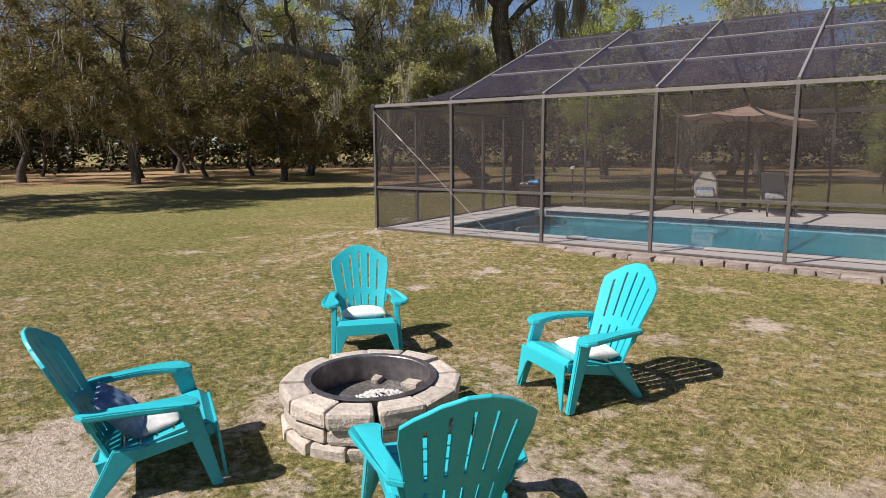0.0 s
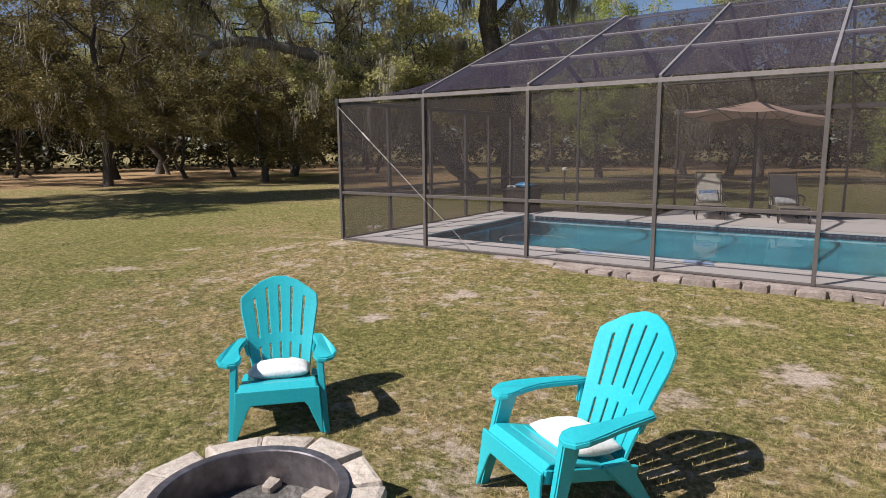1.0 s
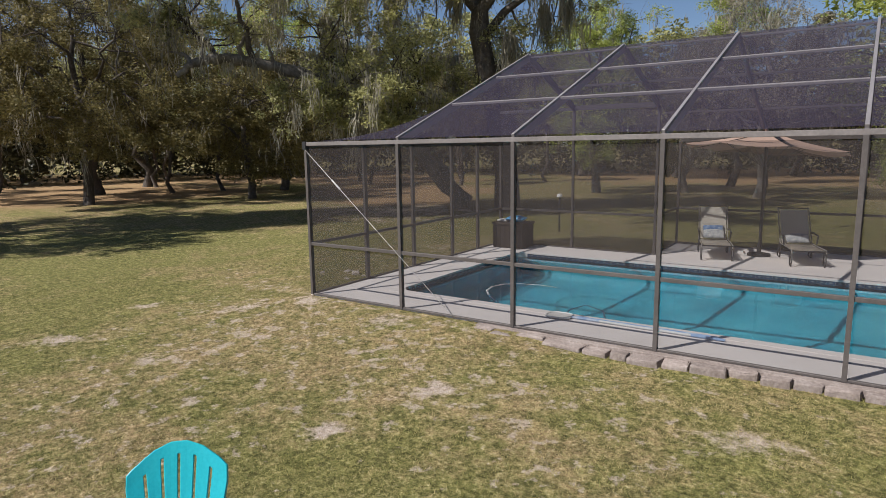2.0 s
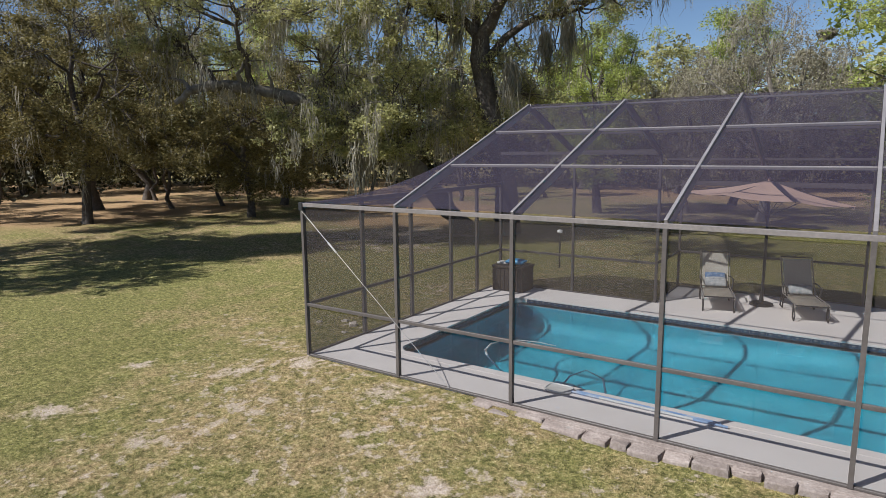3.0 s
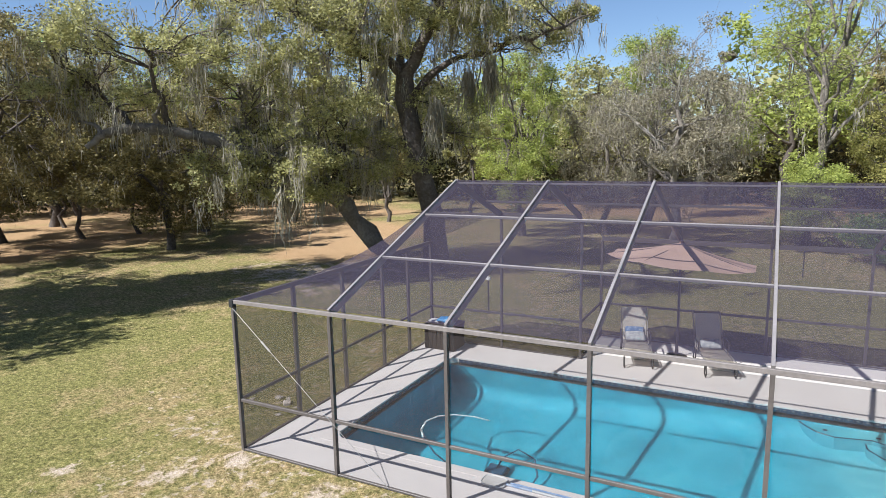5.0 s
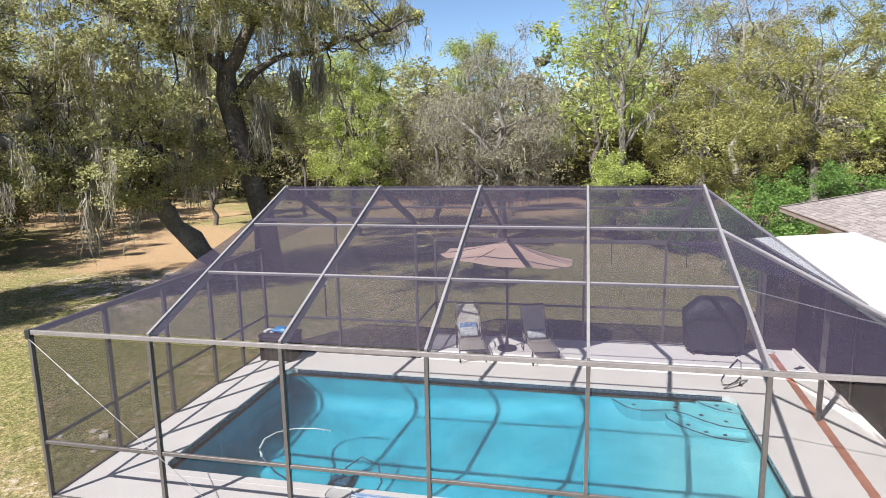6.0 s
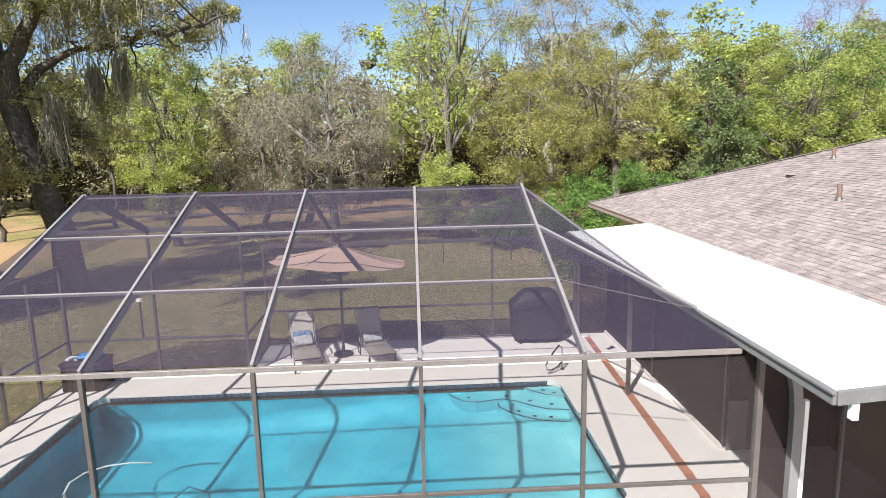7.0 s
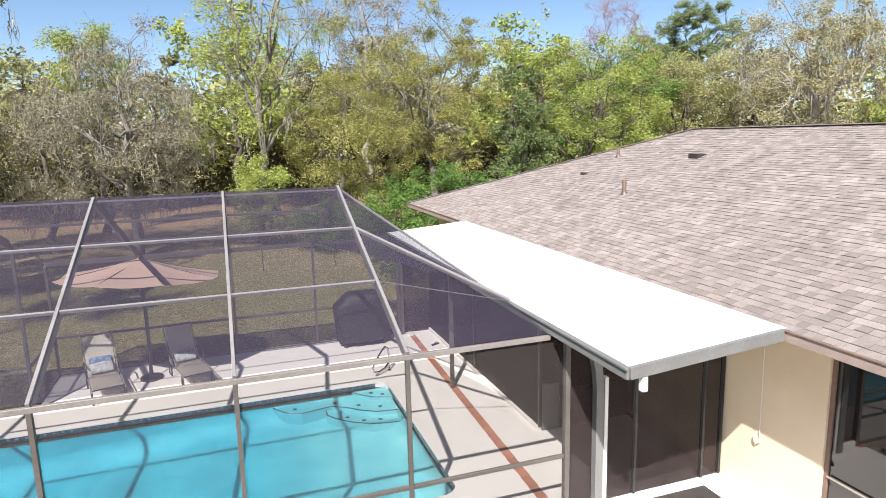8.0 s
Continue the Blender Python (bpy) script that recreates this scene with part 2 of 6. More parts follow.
GROUND = ground_material()
GRASS = grass_material()
WATER = water_material()
DECK = surface("deck_concrete", (0.72, 0.66, 0.625), (0.81, 0.75, 0.715), (0.85, 0.80, 0.765), 70, 1.1, 0.85, 0.25, 0.004)
CURB = surface("weathered_concrete", (0.14, 0.108, 0.094), (0.25, 0.205, 0.182), (0.38, 0.33, 0.30), 30, 4.0, 0.9, 0.7, 0.02, vary=0.15)
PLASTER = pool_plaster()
TILE = surface("blue_tile", (0.02, 0.035, 0.07), (0.03, 0.055, 0.10), (0.05, 0.08, 0.13), 60, 8, 0.25, 0.1, 0.002, vary=0.2)
TRIM_TILE = surface("navy_tile", (0.01, 0.02, 0.05), (0.015, 0.03, 0.07), (0.03, 0.05, 0.1), 60, 8, 0.3, 0)
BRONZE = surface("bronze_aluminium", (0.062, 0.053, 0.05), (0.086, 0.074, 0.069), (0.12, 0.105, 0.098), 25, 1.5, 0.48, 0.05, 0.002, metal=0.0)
# lighter copy of the bronze, with sunlight on the roof bars put into colour
LIT_BRONZE = surface("lit_bronze", (0.15, 0.135, 0.135), (0.195, 0.18, 0.18), (0.25, 0.23, 0.23), 25, 1.5, 0.45, 0.05, 0.002)
# tone between the two bronzes, for the front eave beam
EAVE_BRONZE = surface("mid_bronze", (0.13, 0.115, 0.108), (0.18, 0.16, 0.152), (0.24, 0.215, 0.205), 25, 1.5, 0.42, 0.05, 0.002)
SCREEN = screen_material("wall_screen", 0.555, (0.052, 0.043, 0.042))
SOLAR_SCREEN = screen_material("solar_screen", 0.14, (0.027, 0.018, 0.018))
ROOF_SCREEN = screen_material("roof_screen", 0.52, (0.046, 0.037, 0.060))
BLACK = surface("black_plastic", (0.012, 0.012, 0.013), (0.02, 0.02, 0.021), (0.03, 0.03, 0.032), 40, 3, 0.5, 0.1)
CABLE = surface("steel_cable", (0.24, 0.235, 0.225), (0.31, 0.30, 0.29), (0.38, 0.37, 0.36), 90, 5, 0.45, 0.1, metal=0.4)
TEAL = surface("turquoise_plastic", (0.012, 0.34, 0.40), (0.018, 0.40, 0.46), (0.035, 0.45, 0.505), 55, 1.6, 0.36, 0.12, 0.003)
STONE = surface("tumbled_stone", (0.27, 0.22, 0.18), (0.44, 0.385, 0.33), (0.57, 0.515, 0.455), 26, 4.0, 0.9, 0.8, 0.02, vary=0.16)
STEEL = surface("sooty_steel", (0.09, 0.078, 0.08), (0.20, 0.18, 0.19), (0.36, 0.33, 0.34), 14, 3, 0.42, 0.2, 0.003, metal=0.8)
ASH = surface("ash", (0.03, 0.028, 0.026), (0.08, 0.075, 0.07), (0.2, 0.19, 0.18), 30, 5, 0.95, 0.8, 0.02)
GRAVEL = surface("pale_gravel", (0.30, 0.285, 0.265), (0.46, 0.445, 0.415), (0.60, 0.585, 0.55), 40, 8, 0.9, 0.5, 0.01, vary=0.3, islands=True)
PILLOW = surface("white_weave", (0.50, 0.50, 0.50), (0.68, 0.68, 0.67), (0.80, 0.79, 0.77), 60, 14, 0.95, 0.6, 0.006)
BLUE_PILLOW = surface("blue_print", (0.07, 0.12, 0.24), (0.13, 0.21, 0.36), (0.40, 0.46, 0.54), 16, 7, 0.95, 0.4, 0.006)
GREY_PILLOW = surface("grey_print", (0.22, 0.24, 0.27), (0.42, 0.43, 0.43), (0.6, 0.6, 0.58), 16, 7, 0.95, 0.4, 0.006)
TERRACOTTA = surface("terracotta", (0.30, 0.11, 0.07), (0.42, 0.17, 0.11), (0.50, 0.23, 0.16), 40, 3, 0.85, 0.4, 0.005, vary=0.15)
CANVAS = surface("faded_terracotta_canvas", (0.44, 0.29, 0.22), (0.54, 0.37, 0.29), (0.61, 0.44, 0.36), 110, 1.5, 0.9, 0.3, 0.002)
SLING = surface("beige_sling", (0.55, 0.51, 0.45), (0.64, 0.60, 0.53), (0.70, 0.66, 0.59), 120, 3, 0.85, 0.4, 0.002)
TAUPE_METAL = surface("taupe_metal", (0.22, 0.20, 0.175), (0.29, 0.265, 0.235), (0.36, 0.33, 0.295), 50, 4, 0.5, 0.1)
DARK_METAL = surface("dark_metal", (0.02, 0.018, 0.016), (0.035, 0.03, 0.028), (0.05, 0.045, 0.04), 50, 4, 0.45, 0.1)
COVER = surface("black_vinyl_cover", (0.008, 0.008, 0.010), (0.014, 0.014, 0.017), (0.028, 0.028, 0.032), 14, 3, 0.55, 0.8, 0.03)
WICKER = surface("dark_brown_resin", (0.02, 0.014, 0.011), (0.04, 0.028, 0.022), (0.06, 0.045, 0.037), 45, 4, 0.6, 0.8, 0.008)
CHROME = surface("chrome", (0.5, 0.5, 0.5), (0.6, 0.6, 0.6), (0.7, 0.7, 0.7), 50, 3, 0.12, 0, metal=1.0)
POLE_BLUE = surface("blue_pole", (0.16, 0.32, 0.62), (0.30, 0.45, 0.70), (0.62, 0.68, 0.76), 6, 3, 0.35, 0)
NET = surface("pale_net", (0.5, 0.48, 0.46), (0.62, 0.6, 0.57), (0.7, 0.68, 0.65), 120, 8, 0.9, 0.6, 0.004)
HOSE = surface("white_hose", (0.6, 0.62, 0.63), (0.7, 0.72, 0.72), (0.78, 0.8, 0.8), 60, 5, 0.5, 0.2)
DARK_HOSE = surface("dark_blue_hose", (0.02, 0.06, 0.12), (0.03, 0.09, 0.16), (0.05, 0.12, 0.2), 60, 5, 0.5, 0.2)
STUCCO = surface("cream_stucco", (0.60, 0.49, 0.345), (0.67, 0.56, 0.41), (0.73, 0.625, 0.47), 60, 1.2, 0.92, 0.5, 0.006)
WHITE_PANEL = surface("white_roof_panel", (0.76, 0.76, 0.75), (0.82, 0.82, 0.81), (0.85, 0.85, 0.84), 20, 0.7, 0.5, 0.05, 0.002)
GREY_FASCIA = surface("grey_fascia", (0.125, 0.123, 0.122), (0.155, 0.153, 0.152), (0.19, 0.188, 0.187), 30, 2.5, 0.5, 0.08, 0.002)
WHITE_METAL = surface("white_metal", (0.6, 0.6, 0.59), (0.7, 0.7, 0.69), (0.78, 0.78, 0.77), 30, 3, 0.4, 0.05)
BROWN_TRIM = surface("brown_trim", (0.12, 0.075, 0.055), (0.17, 0.11, 0.085), (0.22, 0.15, 0.12), 30, 3, 0.6, 0.2, 0.003)
SHINGLE = surface("shingle", (0.15, 0.123, 0.113), (0.225, 0.188, 0.174), (0.31, 0.267, 0.25), 60, 2.0, 0.95, 0.9, 0.012, vary=0.21)
SHINGLE_FIELD = surface("shingle_field", (0.15, 0.123, 0.113), (0.225, 0.188, 0.174), (0.31, 0.267, 0.25), 60, 2.0, 0.95, 0.9, 0.012, vary=0.21, islands=True)
SHINGLE_EDGE = surface("shingle_edge", (0.13, 0.107, 0.098), (0.185, 0.155, 0.143), (0.25, 0.213, 0.197), 60, 2.0, 0.95, 0.5, 0.01)
MOTIF = surface("pale_tile_motif", (0.13, 0.15, 0.17), (0.18, 0.20, 0.22), (0.24, 0.26, 0.28), 60, 8, 0.3, 0)
DARK_GLASS = glass_material("dark_glass", (0.012, 0.010, 0.010))
MAT_BLACK = surface("doormat_rubber", (0.015, 0.013, 0.013), (0.03, 0.026, 0.025), (0.05, 0.045, 0.043), 60, 5, 0.95, 0.7, 0.01)
BARK = surface("oak_bark", (0.035, 0.028, 0.023), (0.085, 0.07, 0.06), (0.17, 0.15, 0.13), 9, 1.2, 0.95, 1.0, 0.06)
PALE_BARK = surface("lichen_bark", (0.16, 0.145, 0.125), (0.30, 0.275, 0.245), (0.45, 0.42, 0.38), 9, 1.5, 0.95, 0.9, 0.04)
OAK_LEAF = leaf_material("oak_leaf", (0.13, 0.135, 0.056), (0.54, 0.52, 0.23), 0.5)
FEATHER_LEAF = leaf_material("feathery_leaf", (0.16, 0.15, 0.075), (0.48, 0.44, 0.24), 0.35)
MAUVE_BARK = surface("mauve_bark", (0.16, 0.11, 0.115), (0.25, 0.18, 0.19), (0.36, 0.28, 0.29), 9, 1.5, 0.95, 0.9, 0.04)
DARK_LEAF = leaf_material("dark_oak_leaf", (0.06, 0.053, 0.022), (0.30, 0.25, 0.095), 0.35)
OLIVE_LEAF = leaf_material("olive_leaf", (0.11, 0.10, 0.067), (0.37, 0.335, 0.23), 0.3)
GREEN_LEAF = leaf_material("spring_leaf", (0.12, 0.16, 0.038), (0.52, 0.57, 0.16), 0.48)
GOLD_LEAF = leaf_material("golden_leaf", (0.125, 0.125, 0.038), (0.46, 0.435, 0.145), 0.42)
BRIGHT_LEAF = leaf_material("shrub_leaf", (0.04, 0.085, 0.018), (0.20, 0.32, 0.07), 0.35)
MAGNOLIA_LEAF = leaf_material("glossy_leaf", (0.05, 0.075, 0.025), (0.21, 0.26, 0.10), 0.25)
PINE_LEAF = leaf_material("pine_needle", (0.11, 0.15, 0.07), (0.28, 0.33, 0.16), 0.35)
GREY_BARK = surface("grey_bark", (0.08, 0.07, 0.06), (0.16, 0.14, 0.12), (0.27, 0.245, 0.215), 9, 1.5, 0.95, 0.9, 0.04)
FASCIA_TAN = surface("tan_fascia", (0.24, 0.18, 0.16), (0.30, 0.23, 0.205), (0.36, 0.28, 0.25), 30, 3, 0.6, 0.1, 0.003)
# near-black leaf tone, with the shade under the far crowns put into it
SHADED_THICKET_LEAF = leaf_material("shaded_thicket_leaf", (0.022, 0.021, 0.010), (0.085, 0.078, 0.035), 0.2)
MAUVE_TWIG = leaf_material("mauve_twig", (0.20, 0.12, 0.125), (0.40, 0.26, 0.26), 0.25)
MOSS = leaf_material("spanish_moss", (0.18, 0.165, 0.13), (0.47, 0.435, 0.35), 0.45)


# ---- building helpers ----
def part(name, bm, material, parent=None, label="", smooth=False):
    """One mesh object from a bmesh, under a thing or a part."""
    me = bpy.data.meshes.new(name)
    bm.normal_update()
    bm.to_mesh(me)
    bm.free()
    if smooth:
        me.shade_smooth()
    me.materials.append(material)
    ob = new(name, me)
    ob.parent = parent
    return tagged(ob, label)


def thing(name, place, label, category, group="", kind="", turn=0.0):
    ob = new(name)
    ob.matrix_world = pose(*place, 0, 0, turn)
    ob.empty_display_size = 0.2
    return tagged(ob, label, category, group, kind)


def box(bm, x0, x1, y0, y1, z0, z1, bevel=0.0):
    made = bmesh.ops.create_cube(bm, size=1.0)["verts"]
    for v in made:
        v.co = Vector(((x0 + x1) / 2 + v.co.x * (x1 - x0), (y0 + y1) / 2 + v.co.y * (y1 - y0), (z0 + z1) / 2 + v.co.z * (z1 - z0)))
    if bevel:
        edges = {e for v in made for e in v.link_edges}
        bmesh.ops.bevel(bm, geom=list(edges), offset=bevel, segments=2, affect="EDGES", profile=0.6)
    return bm


def boxed(*size, bevel=0.0):
    return box(bmesh.new(), *size, bevel=bevel)


def beam(a, b, wide, high, bm=None, bevel=0.004):
    """A straight rectangular bar from a to b, wide sideways and high upward."""
    bm = bm or bmesh.new()
    a, b = Vector(a), Vector(b)
    way = (b - a).normalized()
    side = way.cross(Vector((0, 0, 1)))
    side = side.normalized() if side.length > 1e-3 else Vector((1, 0, 0))
    up = side.cross(way)
    ring = [[bm.verts.new(p + side * sx * wide / 2 + up * sz * high / 2) for sx, sz in ((-1, -1), (1, -1), (1, 1), (-1, 1))] for p in (a, b)]
    faces = [bm.faces.new(ring[0][::-1]), bm.faces.new(ring[1])]
    for i in range(4):
        faces.append(bm.faces.new((ring[0][i], ring[0][(i + 1) % 4], ring[1][(i + 1) % 4], ring[1][i])))
    if bevel:
        bmesh.ops.bevel(bm, geom=list({e for f in faces for e in f.edges}), offset=bevel, segments=1, affect="EDGES")
    return bm


def sheet(corners, bm=None):
    bm = bm or bmesh.new()
    bm.faces.new([bm.verts.new(c) for c in corners])
    return bm


def ruled(a0, a1, b0, b1, n=8):
    """A stretched sheet between the edges a0-a1 and b0-b1."""
    bm = bmesh.new()
    a0, a1, b0, b1 = (Vector(v) for v in (a0, a1, b0, b1))
    rows = [[bm.verts.new(a0.lerp(a1, i / n).lerp(b0.lerp(b1, i / n), j / n)) for j in range(n + 1)] for i in range(n + 1)]
    for i in range(n):
        for j in range(n):
            bm.faces.new((rows[i][j], rows[i + 1][j], rows[i + 1][j + 1], rows[i][j + 1]))
    return bm


def tube(points, radii, sides=8, bm=None, cap=True):
    bm = bm or bmesh.new()
    points = [Vector(p) for p in points]
    if isinstance(radii, (int, float)):
        radii = [radii] * len(points)
    ref, rings = None, []
    for i, p in enumerate(points):
        way = (points[min(i + 1, len(points) - 1)] - points[max(i - 1, 0)]).normalized()
        if ref is None:
            ref = way.orthogonal().normalized()
        ref = (ref - way * ref.dot(way)).normalized()
        other = way.cross(ref)
        rings.append([bm.verts.new(p + (ref * math.cos(2 * math.pi * k / sides) + other * math.sin(2 * math.pi * k / sides)) * radii[i]) for k in range(sides)])
    for r0, r1 in zip(rings, rings[1:]):
        for k in range(sides):
            bm.faces.new((r0[k], r0[(k + 1) % sides], r1[(k + 1) % sides], r1[k]))
    if cap:
        bm.faces.new(rings[0][::-1])
        bm.faces.new(rings[-1])
    return bm


def array_mesh(name, verts, faces, material, parent=None, smooth=False):
    """A mesh object from arrays: verts n x 3, faces m x k."""
    verts, faces = np.asarray(verts, dtype=np.float32), np.asarray(faces, dtype=np.int32)
    me = bpy.data.meshes.new(name)
    me.vertices.add(len(verts))
    me.vertices.foreach_set("co", verts.ravel())
    k = faces.shape[1]
    me.loops.add(faces.size)
    me.loops.foreach_set("vertex_index", faces.ravel())
    me.polygons.add(len(faces))
    me.polygons.foreach_set("loop_start", np.arange(0, faces.size, k, dtype=np.int32))
    me.update(calc_edges=True)
    me.validate()
    if smooth:
        me.shade_smooth()
    else:
        me.shade_flat()
    me.materials.append(material)
    ob = new(name, me)
    ob.parent = parent
    return ob


def arc(cx, cy, rx, ry, a0, a1, n):
    return [(cx + rx * math.cos(radians(a0 + (a1 - a0) * i / n)), cy + ry * math.sin(radians(a0 + (a1 - a0) * i / n))) for i in range(n + 1)]


# ---- ground ----
def ground_height(x, y):
    """The lawn falls gently away from the pool deck."""
    away = math.hypot(max(-0.15 - x, x - 15.4, 0.0), max(-0.1 - y, y - 9.4, 0.0))
    rise = 0.205 * max(0.0, 1 - away / 3.4) * max(0.6, min(1.0, (7.3 - x) / 3.0))
    return -0.225 - 0.012 * max(0.0, -3.5 - y) * max(0.0, min(1.0, (y + 40) / 20)) + rise + 0.03 * noise.noise((x * 0.35, y * 0.35, 3.1)) * min(1.0, away / 1.8)


def build_ground():
    xs = [-2500, -900, -400, -200, -120, -80, -60] + [-50 + i * 2.0 for i in range(21)] + [-8 + i * 0.5 for i in range(17)] + [0.6 + i * 0.4 for i in range(29)] + [12.3 + i * 0.8 for i in range(8)] + [20, 30, 45, 70, 120, 200, 400, 900, 2500]
    ys = [-2500, -900, -400, -200, -100, -50, -30, -20, -15] + [-12 + i * 0.4 for i in range(32)] + [0.8, 2.0, 4.0, 6.0, 6.6] + [8 + i * 2 for i in range(16)] + [45, 60, 80, 120, 200, 400, 900, 2500]
    verts = [(x, y, ground_height(x, y)) for y in ys for x in xs]
    w = len(xs)
    faces = []
    for j in range(len(ys) - 1):
        for i in range(w - 1):
            if 0.6 <= xs[i] and xs[i + 1] <= 11.9 and 0.8 <= ys[j] and ys[j + 1] <= 6.6:
                continue
            faces.append((j * w + i, j * w + i + 1, (j + 1) * w + i + 1, (j + 1) * w + i))
    ob = array_mesh("ground", verts, faces, GROUND, smooth=True)
    tagged(ob, "patchy dry lawn with bare sandy spots", "lawn", kind="structure")


build_ground()


def build_grass(count):
    """Short blades over the lawn by the fire pit, thinner further off."""
    rng = np.random.default_rng(5)
    n = count * 6
    tufts = n // 20
    tx, ty = rng.uniform(-6, 13, tufts), -11 + 15 * rng.random(tufts) ** 1.25
    pick = rng.integers(0, tufts, n)
    x, y = tx[pick] + rng.normal(0, 0.035, n), ty[pick] + rng.normal(0, 0.035, n)
    tall = rng.uniform(0.4, 1.7, tufts)[pick]
    keep = ~((x > -0.3) & (y > -0.12)) & ~((x > 12.2) & (y > -3.6))
    for px, py, r in ((5.5, -7.5, 0.6), (6.55, -6.2, 0.4), (7.95, -7.3, 0.85), (6.6, -8.5, 0.7), (4.9, -9.0, 1.0), (7.75, -4.15, 0.3), (4.3, -2.25, 0.25), (3.85, -3.65, 0.2), (6.48, -7.60, 0.64), (8.3, -3.1, 0.3)):
        near = np.hypot(x - px, y - py) < r * rng.uniform(0.55, 1.25, n)
        keep &= ~near | (rng.random(n) < 0.06)
    keep &= rng.random(n) < np.clip(7.0 / (1.0 + np.hypot(x - 8, y + 8)), 0.1, 1)
    x, y, tall = x[keep][:count], y[keep][:count], tall[keep][:count]
    n = len(x)
    z = np.array([ground_height(a, b) for a, b in zip(x, y)]) - 0.005
    ang, high, wide = rng.uniform(0, 2 * np.pi, n), rng.uniform(0.012, 0.034, n) * tall, rng.uniform(0.0018, 0.0042, n)
    lean = rng.normal(0, 0.026, (n, 2))
    u = np.stack((np.cos(ang), np.sin(ang), np.zeros(n)), 1) * wide[:, None]
    base = np.stack((x, y, z), 1)
    tip = base + np.stack((lean[:, 0], lean[:, 1], high), 1)
    verts = np.stack((base - u, base + u, tip), 1).reshape(-1, 3)
    ob = array_mesh("grass", verts, np.arange(n * 3).reshape(-1, 3), GRASS)
    tagged(ob, "short sun-dried lawn grass, green and straw", "grass", kind="stuff")


build_grass(400000)


# ---- pool deck, pool ----
WATER_Z = -0.095
PX0, PX1, PY0, PY1 = 1.12, 11.38, 1.09, 5.98


def build_deck():
    bm = bmesh.new()
    for x0, x1, y0, y1 in ((-0.06, 15.35, 0.004, PY0), (-0.06, PX0, PY0, PY1), (PX1, 15.35, PY0, PY1), (-0.06, 15.35, PY1, 7.2), (4.1, 15.35, 7.2, 9.4)):
        box(bm, x0, x1, y0, y1, -0.4, 0.0)
    tagged(part("deck", bm, DECK), "pale cool concrete pool deck", "deck", kind="structure")
    tagged(part("patio", boxed(12.42, 15.35, -6.0, 0.0, -0.4, -0.012), DECK), "pale concrete patio slab", "patio", kind="structure")
    coping = thing("coping", (0, 0, 0), "rounded concrete coping round the pool edge", "coping", kind="structure")
    w, t = 0.16, 0.02
    for x0, x1, y0, y1 in ((PX0 - w, PX1 + w, PY0 - w, PY0 + t), (PX0 - w, PX1 + w, PY1 - t, PY1 + w), (PX0 - w, PX0 + t, PY0 + t, PY1 - t), (PX1 - t, PX1 + w, PY0 + t, PY1 - t)):
        part("coping_edge", boxed(x0, x1, y0, y1, -0.03, 0.006, bevel=0.004), DECK, coping)
    r = 0.34
    for cx, cy, sx, sy in ((PX0, PY0, 1, 1), (PX1, PY0, -1, 1), (PX1, PY1, -1, -1), (PX0, PY1, 1, -1)):
        bm = bmesh.new()
        rim = [(cx, cy)] + [(cx + sx * (r - r * math.sin(radians(a))), cy + sy * (r - r * math.cos(radians(a)))) for a in range(0, 91, 10)]
        up, low = [bm.verts.new((x, y, 0.0035)) for x, y in rim], [bm.verts.new((x, y, -0.17)) for x, y in rim]
        bm.faces.new(up)
        for k in range(len(rim)):
            bm.faces.new((low[k - 1], low[k], up[k], up[k - 1]))
        bmesh.ops.recalc_face_normals(bm, faces=bm.faces)
        part("coping_corner", bm, DECK, coping)
    curb = thing("curb", (0, 0, 0), "broken concrete footing along the enclosure", "curb", kind="structure")
    rng = random.Random(4)
    part("footing", boxed(3.55, 12.4, -0.13, -0.004, -0.4, -0.006, bevel=0.01), CURB, curb)
    x = 3.6
    while x < 12.35:
        w = rng.uniform(0.22, 0.62)
        end = min(x + w, 12.4) - rng.uniform(0.008, 0.03)
        bm = boxed(x, end, -0.20 - rng.uniform(0, 0.18), -0.006, -0.34, -0.004 - rng.uniform(0, 0.035), bevel=0.03)
        bmesh.ops.subdivide_edges(bm, edges=bm.edges[:], cuts=1)
        off = rng.uniform(0, 40)
        for v in bm.verts:
            v.co += noise.noise_vector(v.co * 6 + Vector((off, 0, 0))) * 0.028
            v.co.y = min(v.co.y, -0.003)
        part("block", bm, CURB, curb)
        x += w
    strip = thing("drain_strip", (12.86, 9.2, 0), "terracotta coloured drain strip across the deck", "drain", kind="structure")
    n = 30
    piece = None
    for i in range(n):
        y = -i * 0.31
        if piece is None:
            piece = part("strip_tile", boxed(-0.08, 0.08, -0.305, 0, -0.01, 0.006, bevel=0.002), TERRACOTTA, strip)
            last = piece
        else:
            last = piece.copy()
            scene.collection.objects.link(last)
        last.matrix_basis = Matrix.Translation((-0.42 * i / n, y, 0))


def pool_depth(x, y):
    """Depth below the deck at a place in the pool."""
    floor = 1.05 + 0.85 * max(0.0, min(1.0, (8.2 - x) / 4.5))
    edge = min(x - PX0, PX1 - x, y - PY0, PY1 - y)
    r = 0.62
    if edge >= r:
        return floor
    s = 1 - edge / r
    return floor - r * (1 - math.sqrt(max(0.0, 1 - s * s)))


